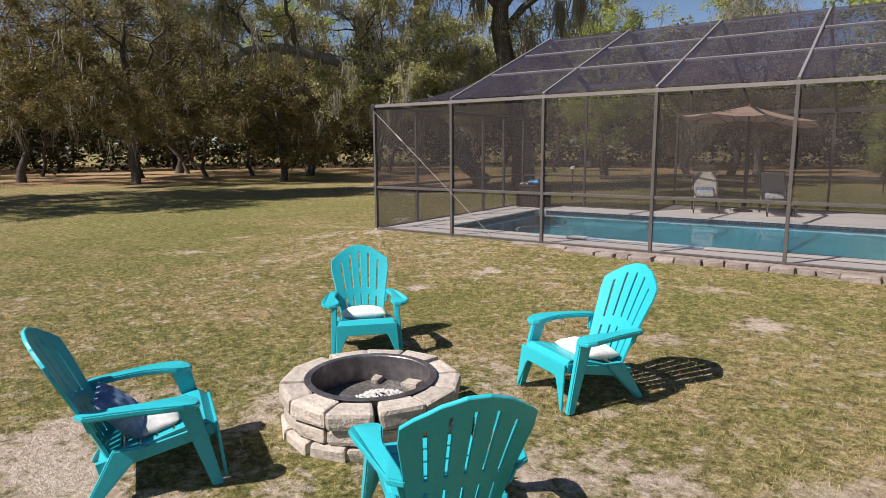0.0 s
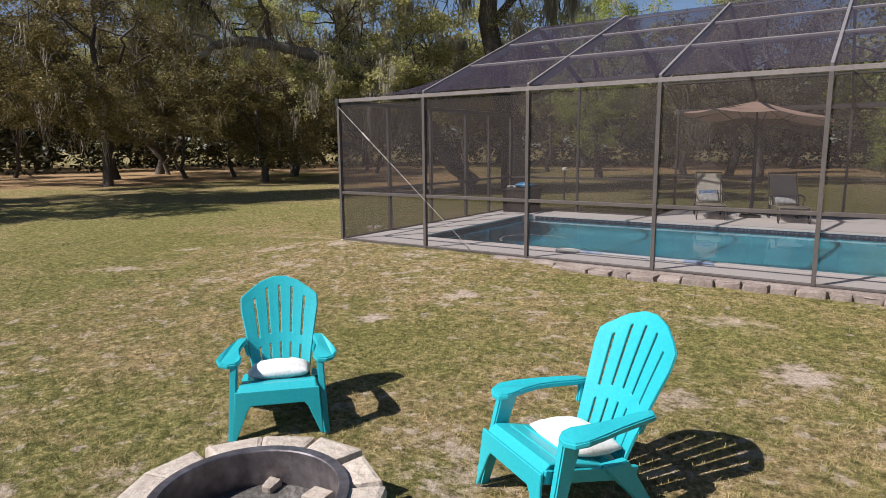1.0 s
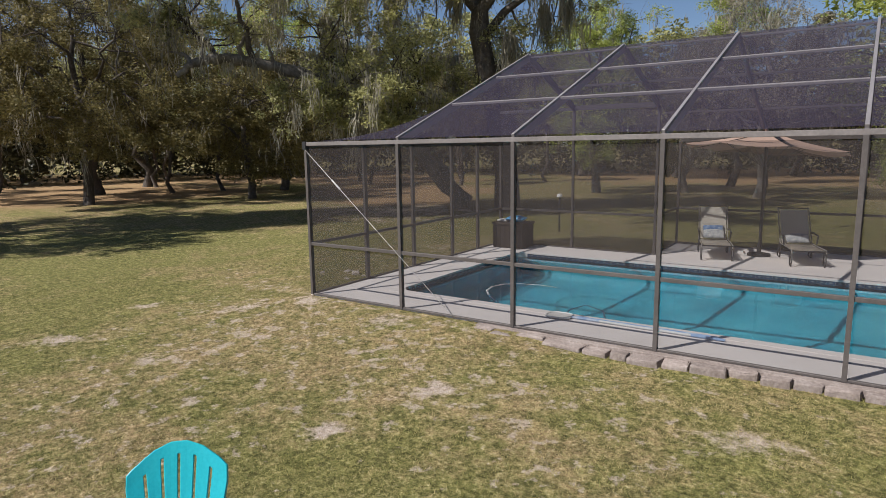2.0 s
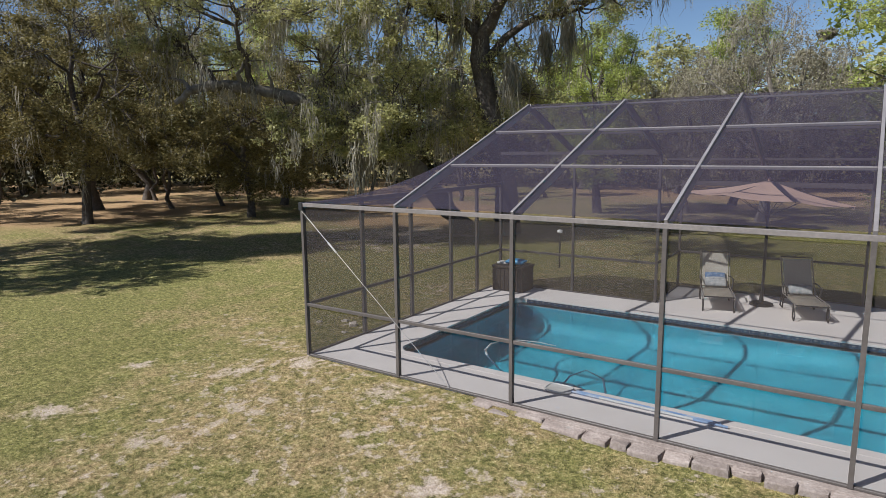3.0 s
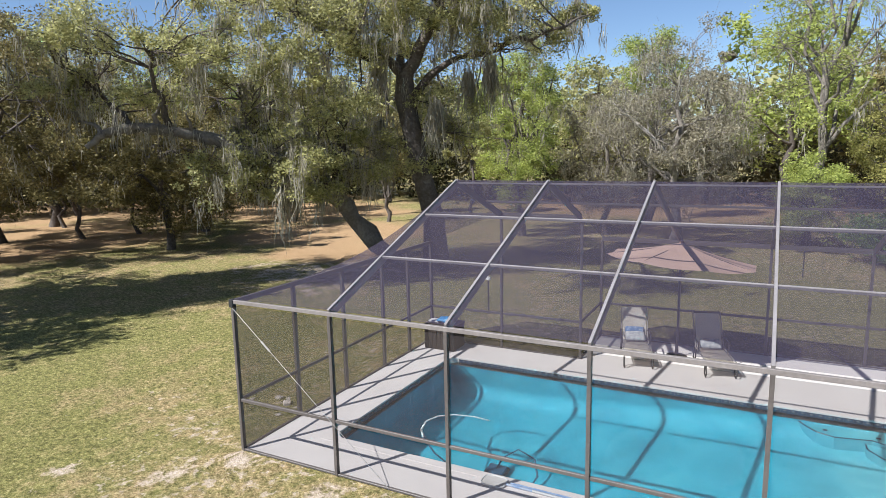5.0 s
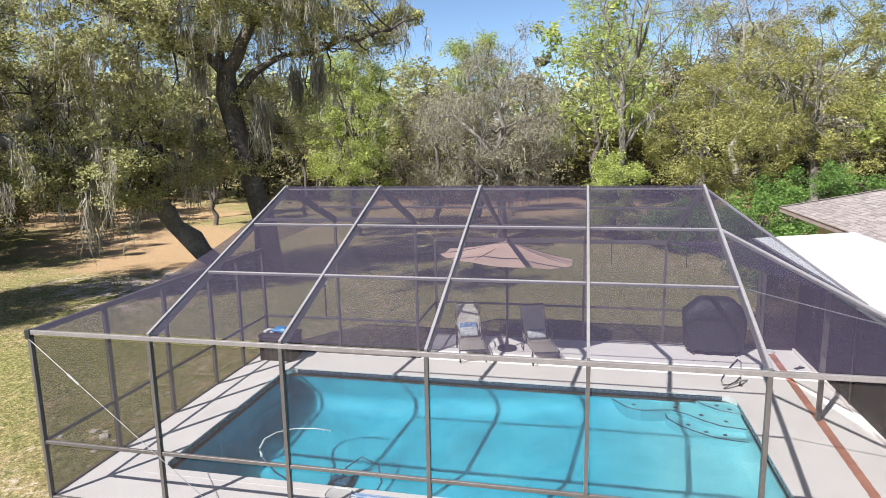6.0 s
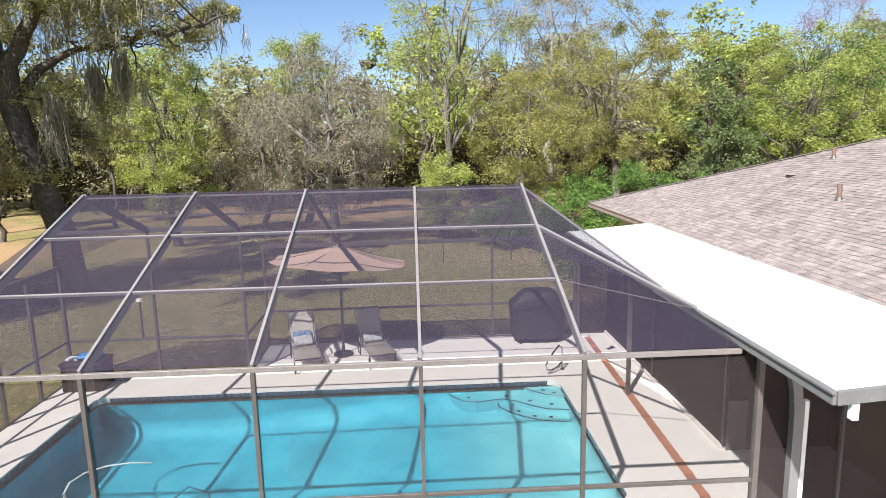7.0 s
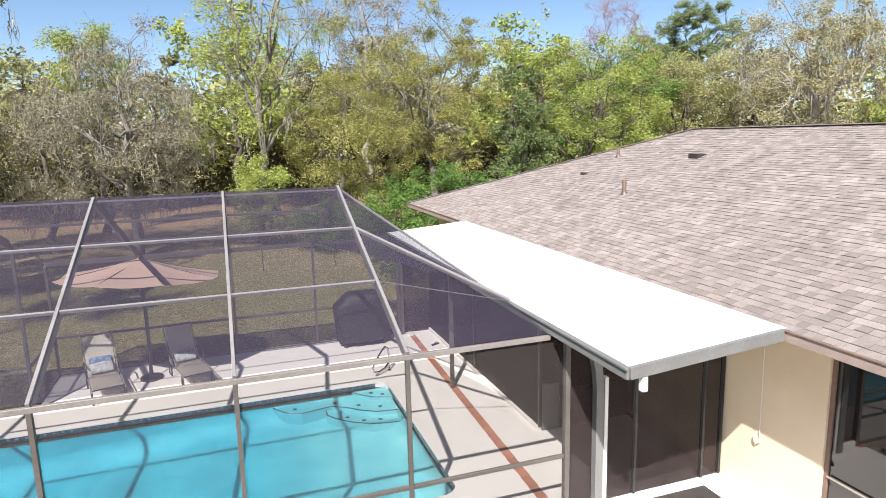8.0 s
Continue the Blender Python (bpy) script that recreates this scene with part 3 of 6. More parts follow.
def motif_tile(pool):
    """A dark waterline tile with a small pale square set on its point."""
    bm = boxed(-0.074, 0.074, -0.005, 0.005, -0.165, -0.032, bevel=0.002)
    for y, flip in ((-0.0062, False), (0.0062, True)):
        ring = [bm.verts.new((0.034 * c, y, -0.066 + 0.022 * s)) for c, s in ((1, 0), (0, 1), (-1, 0), (0, -1))]
        f = bm.faces.new(ring if flip else ring[::-1])
        f.material_index = 1
    ob = part("tile", bm, TILE, pool)
    ob.data.materials.append(MOTIF)
    return ob


def build_pool():
    pool = thing("pool", (0, 0, 0), "blue plastered swimming pool, full", "pool", kind="structure")
    bm = bmesh.new()

    def lines(a, b, step):
        edge = [0, 0.004, 0.02, 0.05, 0.1, 0.16, 0.24, 0.34, 0.46, 0.62]
        n = max(2, int((b - a - 1.24) / step))
        return [a + e for e in edge] + [a + 0.62 + (b - a - 1.24) * i / n for i in range(1, n)] + [b - e for e in edge[::-1]]

    xs, ys = lines(PX0, PX1, 0.35), lines(PY0, PY1, 0.3)
    grid = [[bm.verts.new((x, y, -pool_depth(x, y))) for x in xs] for y in ys]
    for j in range(len(ys) - 1):
        for i in range(len(xs) - 1):
            bm.faces.new((grid[j][i], grid[j][i + 1], grid[j + 1][i + 1], grid[j + 1][i]))
    rim = [grid[0][i] for i in range(len(xs))] + [grid[j][-1] for j in range(1, len(ys))] + [grid[-1][i] for i in range(len(xs) - 2, -1, -1)] + [grid[j][0] for j in range(len(ys) - 2, 0, -1)]
    tops = [bm.verts.new((v.co.x, v.co.y, -0.02)) for v in rim]
    for k in range(len(rim)):
        bm.faces.new((rim[k], rim[k - 1], tops[k - 1], tops[k]))
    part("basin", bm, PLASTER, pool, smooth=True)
    water = part("water", sheet([(PX0, PY0, WATER_Z), (PX1, PY0, WATER_Z), (PX1, PY1, WATER_Z), (PX0, PY1, WATER_Z)]), WATER, pool, "clear blue still water")
    water.visible_shadow = False
    # entry steps in the corner, each with a thin navy tile edge and small grip tiles
    for top, rim, grips in ((-0.66, ((9.92, PY1), (9.95, 5.35), (10.14, 5.08), (10.39, 4.86), (10.76, 4.64), (11.12, 4.56), (PX1, 4.55)), ((10.62, 4.86), (10.95, 4.78), (10.32, 5.12))),
                            (-0.45, ((8.86, PY1), (8.98, 5.78), (9.15, 5.57), (9.43, 5.46), (9.73, 5.52), (10.04, 5.58), (10.33, 5.43), (10.63, 5.16), (10.93, 4.97), (PX1, 4.9)), ((9.3, 5.72), (10.15, 5.72), (10.62, 5.42), (11.05, 5.2))),
                            (-0.26, ((10.6, PY1), (10.72, 5.78), (11.0, 5.54), (PX1, 5.42)), ((10.98, 5.78), (11.2, 5.62)))):
        bm = bmesh.new()
        ring = list(rim) + [(PX1, PY1)]
        low, up = [bm.verts.new((x, y, -1.06)) for x, y in ring], [bm.verts.new((x, y, top)) for x, y in ring]
        bm.faces.new(up)
        for k in range(len(low)):
            bm.faces.new((low[k - 1], low[k], up[k], up[k - 1]))
        bmesh.ops.recalc_face_normals(bm, faces=bm.faces)
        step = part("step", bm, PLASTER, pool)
        part("step_edge", tube([(x, y, top - 0.004) for x, y in rim], 0.017, 6), TRIM_TILE, step)
        for x, y in grips:
            part("grip_tile", boxed(x - 0.04, x + 0.04, y - 0.04, y + 0.04, top - 0.01, top + 0.008, bevel=0.003), TRIM_TILE, step)
    tiles = [((PX0 + 0.075 + 0.1545 * i, PY1 - 0.006, 0), 0) for i in range(66)] + [((PX1 - 0.006, PY0 + 0.08 + 0.154 * i, 0), 90) for i in range(31)] + [((PX0 + 0.006, PY0 + 0.08 + 0.154 * i, 0), 90) for i in range(31)]
    first = motif_tile(pool)
    for i, ((x, y, z), turn) in enumerate(tiles):
        ob = first if i == 0 else first.copy()
        if i:
            scene.collection.objects.link(ob)
        ob.matrix_basis = pose(x, y, z, 0, 0, turn)


build_deck()
build_pool()


# ---- screened pool enclosure ----
BAY, EAVE = 2.0585, 2.75
SLOPE = [(0.0, 2.75), (1.551, 3.357), (3.136, 3.94), (4.626, 4.524)]
BACK = [(9.25 - y, z) for y, z in SLOPE[::-1]]
RIDGE_Y = 4.626


def roof_z(y):
    return 2.75 + 0.3835 * (y if y <= RIDGE_Y else 9.25 - y)


def build_enclosure():
    cage = thing("pool_enclosure", (0, 0, 0), "bronze aluminium screen enclosure over the pool", "pool enclosure")

    def bar(name, a, b, wide=0.05, high=0.05, paint=None):
        # front-slope and hip bars take the sunlit copy; back-slope bars the dark one
        lightened = name == "hip_bar" or (name in ("rafter", "purlin") and max(a[1], b[1]) < RIDGE_Y + 0.01)
        return part(name, beam(a, b, wide, high), paint or (LIT_BRONZE if lightened else BRONZE), cage)

    def post(x, y, z1, wx=0.055, wy=0.07):
        return part("post", boxed(x - wx / 2, x + wx / 2, y - wy / 2, y + wy / 2, 0.0, z1, bevel=0.004), BRONZE, cage)

    def panel(*corners, material=SCREEN):
        return part("screen_panel", sheet(corners), material, cage)

    h = EAVE - 0.06
    # front wall
    for i in range(6):
        post(BAY * i, 0, h)
    post(12.57, 0, 2.62, 0.075, 0.09)
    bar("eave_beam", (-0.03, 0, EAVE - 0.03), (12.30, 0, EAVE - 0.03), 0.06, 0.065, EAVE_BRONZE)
    ends = [BAY * i for i in range(6)] + [12.57]
    for x0, x1 in zip(ends, ends[1:]):
        bar("chair_rail", (x0 + 0.0275, 0, 0.94), (x1 - 0.0275, 0, 0.94), 0.045, 0.055)
        bar("base_rail", (x0 + 0.0275, 0, 0.015), (x1 - 0.0275, 0, 0.015), 0.05, 0.03)
        panel((x0 + 0.03, 0.012, 0.03), (x1 - 0.03, 0.012, 0.03), (x1 - 0.03, 0.012, 0.915), (x0 + 0.03, 0.012, 0.915))
        panel((x0 + 0.03, 0.012, 0.967), (x1 - 0.03, 0.012, 0.967), (x1 - 0.03, 0.012, h - 0.04), (x0 + 0.03, 0.012, h - 0.04))
    # left end wall
    ly = [0.0, 1.55, 3.13, 4.7, 5.9, 7.15]
    for y in ly[1:]:
        post(-0.02, y, h, 0.06, 0.085)
    bar("eave_beam", (-0.02, 0.035, EAVE - 0.045), (-0.02, 7.15, EAVE - 0.045), 0.06, 0.09)
    for y0, y1 in zip(ly, ly[1:]):
        bar("chair_rail", (-0.02, y0 + 0.035, 0.94), (-0.02, y1 - 0.0275, 0.94), 0.045, 0.055)
        bar("base_rail", (-0.02, y0 + 0.035, 0.015), (-0.02, y1 - 0.0275, 0.015), 0.05, 0.03)
        panel((-0.03, y0 + 0.03, 0.03), (-0.03, y1 - 0.03, 0.03), (-0.03, y1 - 0.03, 0.915), (-0.03, y0 + 0.03, 0.915))
        panel((-0.03, y0 + 0.03, 0.967), (-0.03, y1 - 0.03, 0.967), (-0.03, y1 - 0.03, h - 0.03), (-0.03, y0 + 0.03, h - 0.03))

    # rear walls, with the step back behind the loungers
    def wall_run(a, b, top, ends_too=True):
        a, b = Vector((*a, 0)), Vector((*b, 0))
        post(b.x, b.y, top, 0.06, 0.06)
        for z in (0.94,):
            bar("chair_rail", a + Vector((0, 0, z)), b + Vector((0, 0, z)), 0.045, 0.055)
        bar("base_rail", a + Vector((0, 0, 0.015)), b + Vector((0, 0, 0.015)), 0.05, 0.03)
        off = Vector((0, 0.01, 0)) if abs(a.y - b.y) < 1e-3 else Vector((0.01, 0, 0))
        for z0, z1 in ((0.03, 0.915), (0.967, top - 0.03)):
            panel(a + off + Vector((0, 0, z0)), b + off + Vector((0, 0, z0)), b + off + Vector((0, 0, z1)), a + off + Vector((0, 0, z1)))

    low_top = roof_z(7.15) - 0.06
    wall_run((-0.02, 7.15), (2.06, 7.15), low_top)
    wall_run((2.06, 7.15), (4.15, 7.15), low_top)
    wall_run((4.15, 7.15), (4.15, 9.25), EAVE - 0.06)
    for x0, x1 in ((4.15, 6.17), (6.17, 8.23), (8.23, 10.29), (10.29, 12.57)):
        wall_run((x0, 9.25), (x1, 9.25), EAVE - 0.06)
    bar("eave_beam", (4.15, 9.25, EAVE - 0.04), (12.3, 9.25, EAVE - 0.04), 0.06, 0.08)
    bar("eave_beam", (-0.02, 7.15, roof_z(7.15) - 0.04), (4.15, 7.15, roof_z(7.15) - 0.04), 0.06, 0.08)
    # roof: rafters, purlins, screens
    for i in range(1, 6):
        x = BAY * i
        y_end = 7.15 if i < 2.1 else 9.25
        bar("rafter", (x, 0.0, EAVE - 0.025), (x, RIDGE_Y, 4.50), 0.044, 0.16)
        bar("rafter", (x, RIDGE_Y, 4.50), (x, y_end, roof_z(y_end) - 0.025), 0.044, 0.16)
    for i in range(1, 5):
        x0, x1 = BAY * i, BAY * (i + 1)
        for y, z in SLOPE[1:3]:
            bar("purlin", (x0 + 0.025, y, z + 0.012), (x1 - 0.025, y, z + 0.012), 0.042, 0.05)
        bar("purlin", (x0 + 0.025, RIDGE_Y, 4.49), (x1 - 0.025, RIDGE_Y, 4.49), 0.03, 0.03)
        for (y0, z0), (y1, z1) in zip(SLOPE, SLOPE[1:]):
            panel((x0 + 0.025, y0, z0 + 0.03), (x1 - 0.025, y0, z0 + 0.03), (x1 - 0.025, y1, z1 + 0.03), (x0 + 0.025, y1, z1 + 0.03), material=ROOF_SCREEN)
        for (y0, z0), (y1, z1) in zip(BACK, BACK[1:]):
            if i == 1 and y0 > 7:
                continue
            y1c = min(y1, 7.15) if i == 1 else y1
            z1c = roof_z(y1c)
            bar("purlin", (x0 + 0.025, y1c, z1c + 0.012), (x1 - 0.025, y1c, z1c + 0.012), 0.045, 0.045)
            panel((x0 + 0.025, y0, z0 + 0.03), (x1 - 0.025, y0, z0 + 0.03), (x1 - 0.025, y1c, z1c + 0.03), (x0 + 0.025, y1c, z1c + 0.03), material=ROOF_SCREEN)
    # left slope: screen stretched from the end eave up to the first rafter
    x1 = BAY
    part("screen_panel", ruled((-0.02, 0, EAVE + 0.012), (-0.02, RIDGE_Y, EAVE + 0.012), (x1, 0, EAVE + 0.03), (x1, RIDGE_Y, 4.55), 10), ROOF_SCREEN, cage)
    part("screen_panel", ruled((-0.02, RIDGE_Y, EAVE + 0.012), (-0.02, 7.15, EAVE + 0.012), (x1, RIDGE_Y, 4.55), (x1, 7.15, roof_z(7.15) + 0.03), 8), ROOF_SCREEN, cage)
    # right slope down to the edge of the patio roof
    x5, xe, ze = 5 * BAY, 12.33, 2.90
    bar("hip_bar", (x5, RIDGE_Y, 4.52), (xe, 2.66, ze), 0.035, 0.035)
    bar("hip_bar", (x5, 3.136, 3.95), (xe, 1.35, ze), 0.05, 0.07)
    part("cable", tube([(x5, 1.551, 3.37), (xe, 1.33, ze)], 0.009, 6), CABLE, cage)
    panel((x5 + 0.025, 0, EAVE + 0.02), (12.3, 0, EAVE + 0.02), (xe, 1.35, ze), (x5 + 0.025, 3.136, 3.95), (x5 + 0.025, 1.551, 3.38), material=ROOF_SCREEN)
    panel((x5 + 0.025, 3.136, 3.96), (xe, 1.37, ze), (x5 + 0.025, RIDGE_Y, 4.53), material=ROOF_SCREEN)
    panel((x5 + 0.025, RIDGE_Y, 4.53), (xe, 2.66, ze), (x5 + 0.025, 9.25, EAVE + 0.02), material=ROOF_SCREEN)
    panel((x5 + 0.025, 9.24, EAVE + 0.02), (xe, 2.66, ze), (xe, 9.0, ze), material=ROOF_SCREEN)
    # corner bracket and bracing cable
    part("bracket", boxed(-0.055, 0.03, -0.05, 0.04, EAVE - 0.13, EAVE + 0.012, bevel=0.01), BLACK, cage)
    part("cable", tube([(0.0, -0.035, 2.62), (3.07, -0.035, 0.03)], 0.0055, 6), CABLE, cage, "pale diagonal bracing cable")
    part("turnbuckle", tube([(0.62, -0.035, 2.10), (0.80, -0.035, 1.945)], 0.016, 6), CABLE, cage)


build_enclosure()


# ---- house and patio roof ----
EX, EZ, PITCH, HALF = 14.5, 3.07, 0.352, 6.84
Y_FAR, Y_NEAR = 14.8, -16.0


def shingle_z(x):
    return EZ + PITCH * (x - EX)


def build_house():
    house = thing("house", (15.35, 0, 0), "cream stucco house with brown shingle hip roof", "house")
    house_x = Matrix.Translation((-15.35, 0, 0))

    def piece(name, bm, material, parent=house, label=""):
        bm.transform(house_x)
        return part(name, bm, material, parent, label)

    top = 3.0
    # wall towards the pool, with its openings
    openings = [(-4.2, -1.72, 0.0, 2.86), (2.2, 5.2, 0.0, 2.2), (9.6, 11.2, 0.9, 2.1)]
    y = Y_NEAR + 1.0
    for y0, y1, z0, z1 in openings:
        piece("wall", boxed(15.35, 15.55, y, y0, -0.2, top), STUCCO)
        piece("wall", boxed(15.35, 15.55, y0, y1, z1, top), STUCCO)
        if z0 > 0:
            piece("wall", boxed(15.35, 15.55, y0, y1, -0.2, z0), STUCCO)
        y = y1
    piece("wall", boxed(15.35, 15.55, y, 13.8, -0.2, top), STUCCO)
    piece("wall", boxed(15.55, 27.7, 13.6, 13.8, -0.2, top), STUCCO)
    piece("wall", boxed(15.55, 27.7, Y_NEAR + 1.0, Y_NEAR + 1.2, -0.2, top), STUCCO)
    piece("wall", boxed(27.5, 27.7, Y_NEAR + 1.2, 13.6, -0.2, top), STUCCO)
    for y0, y1, z0, z1 in openings:
        door = piece("sliding_door" if z0 == 0 else "window", boxed(15.41, 15.43, y0 + 0.05, y1 - 0.05, z0 + 0.05, z1 - 0.05), DARK_GLASS, house, "dark reflecting glass in a brown frame")
        for a0, a1, b0, b1 in ((y0, y1, z1 - 0.06, z1), (y0, y1, z0, z0 + 0.06), (y0, y0 + 0.06, z0 + 0.06, z1 - 0.06), (y1 - 0.06, y1, z0 + 0.06, z1 - 0.06), ((y0 + y1) / 2 - 0.03, (y0 + y1) / 2 + 0.03, z0 + 0.06, z1 - 0.06)):
            piece("door_frame", boxed(15.385, 15.45, a0, a1, b0, b1, bevel=0.004), BROWN_TRIM, door)
    piece("chair_rail", boxed(15.36, 15.38, -4.14, -1.78, 0.975, 0.995, bevel=0.003), TAUPE_METAL)
    piece("ceiling_slab", boxed(EX + 0.1, 28.5, Y_NEAR + 0.1, Y_FAR - 0.1, top - 0.06, top), BROWN_TRIM)
    # hip roof
    bm = bmesh.new()
    xr, xf, zr = EX + HALF, EX + 2 * HALF, EZ + PITCH * HALF
    c = [bm.verts.new(p) for p in ((EX, Y_NEAR, EZ), (EX, Y_FAR, EZ), (xf, Y_FAR, EZ), (xf, Y_NEAR, EZ), (xr, Y_FAR - HALF, zr), (xr, Y_NEAR + HALF, zr))]
    for f in ((0, 5, 4, 1), (1, 4, 2), (2, 4, 5, 3), (3, 5, 0), (0, 1, 2, 3)):
        bm.faces.new([c[i] for i in f])
    for v in bm.verts:
        v.co.z -= 0.012
    roof = piece("roof", bm, BROWN_TRIM, house, "weathered brown-grey shingle roof")
    for a, b in (((EX, Y_NEAR), (EX, Y_FAR)), ((EX, Y_FAR), (xf, Y_FAR))):
        piece("fascia", beam((*a, EZ - 0.075), (*b, EZ - 0.085), 0.03, 0.13), FASCIA_TAN)
        piece("drip_edge", beam((*a, EZ - 0.012), (*b, EZ - 0.012), 0.06, 0.02), BROWN_TRIM)
    ridge_cap = [((xr, Y_FAR - HALF, zr + 0.012), (xr, Y_NEAR + HALF, zr + 0.012)), ((EX, Y_FAR, EZ + 0.012), (xr, Y_FAR - HALF, zr + 0.012))]
    for a, b in ridge_cap:
        piece("ridge_cap", beam(a, b, 0.22, 0.02), SHINGLE, roof)
    # shingle tabs on the slope over the patio, course by course
    rng = random.Random(8)
    row, wide = 0.125, 0.12
    tilt = math.atan(PITCH)
    near, far_v, far_f = [], [], []
    n_rows = int(HALF / math.cos(tilt) / row)
    for r in range(n_rows):
        d0 = r * row
        x0 = EX + d0 * math.cos(tilt)
        y_top = Y_FAR - (x0 - EX)
        y = Y_NEAR + (x0 - EX) + rng.uniform(0, wide)
        while y < y_top - 0.1:
            w = wide * rng.uniform(0.6, 1.7)
            if y > -5.5:
                near.append((x0, y, min(w, y_top - y), rng.uniform(0.004, 0.017)))
            y += w
    near.sort(key=lambda s: (s[0] - 14.6) ** 2 + (s[1] + 0.5) ** 2)
    cell = [(0, 0, 0), (1, 0, 0), (1, 1, 0), (0, 1, 0), (0, 0, 1), (1, 0, 1), (1, 1, 1), (0, 1, 1)]
    quads = [(4, 5, 6, 7), (0, 1, 5, 4), (1, 2, 6, 5), (2, 3, 7, 6), (3, 0, 4, 7)]
    cs, sn = math.cos(tilt), math.sin(tilt)

    def corners(x0, y0, w, t):
        pts = []
        for a, b, c0 in cell:
            d, lift = b * (row + 0.03), (c0 * t + 0.001) if b == 0 else (c0 * 0.002)
            pts.append((x0 + d * cs - lift * sn - 15.35, y0 + a * (w - 0.006), shingle_z(x0) + d * sn + lift * cs - 0.010))
        return pts

    shared = {}
    for x0, y0, w, t in near[:300]:
        key = (round(w, 2), round(t, 3))
        if key not in shared:
            me = bpy.data.meshes.new("shingle")
            base = corners(15.35, 0, key[0], key[1])
            base = [(px, py, pz - shingle_z(15.35)) for px, py, pz in base]
            me.from_pydata(base, [], quads)
            me.materials.append(SHINGLE)
            me.materials.append(SHINGLE_EDGE)
            me.polygons[1].material_index = 1
            shared[key] = me
        ob = new("shingle", shared[key])
        ob.parent = roof
        ob.matrix_basis = Matrix.Translation((x0 - 15.35, y0, shingle_z(x0)))
    for x0, y0, w, t in near[300:]:
        k = len(far_v)
        far_v += corners(x0, y0, w, t)
        far_f += [tuple(k + i for i in q) for q in quads]
    field = tagged(array_mesh("shingle_field", far_v, far_f, SHINGLE_FIELD, roof), kind="stuff")
    field.data.materials.append(SHINGLE_EDGE)
    field.data.polygons.foreach_set("material_index", np.tile(np.array((0, 1, 0, 0, 0), dtype=np.int32), len(far_f) // 5))
    # vents and pipes
    for px, py, h in ((17.15, 5.33, 0.33), (19.2, 8.6, 0.26)):
        z = shingle_z(px)
        pipe = piece("vent_pipe", tube([(px, py, z - 0.05), (px, py, z + h)], 0.05, 10), BROWN_TRIM)
        bm = tube([(px, py, z - 0.04), (px, py, z + 0.05)], [0.1, 0.055], 10)
        bm.transform(house_x)
        part("flashing", bm, BRONZE, pipe)
    for px, py, s in ((19.41, 5.53, 0.16), (17.97, 8.4, 0.09)):
        z = shingle_z(px)
        bm = bmesh.new()
        v = [bm.verts.new(p) for p in ((px - s, py - s, z - s * PITCH), (px - s, py + s, z - s * PITCH), (px + s, py + s, z + s * PITCH), (px + s, py - s, z + s * PITCH), (px - s, py - s, z - s * PITCH + s * 0.8), (px - s, py + s, z - s * PITCH + s * 0.8))]
        for f in ((0, 1, 5, 4), (4, 5, 2, 3), (0, 4, 3), (1, 2, 5)):
            bm.faces.new([v[i] for i in f])
        piece("roof_vent", bm, DARK_METAL)


build_house()


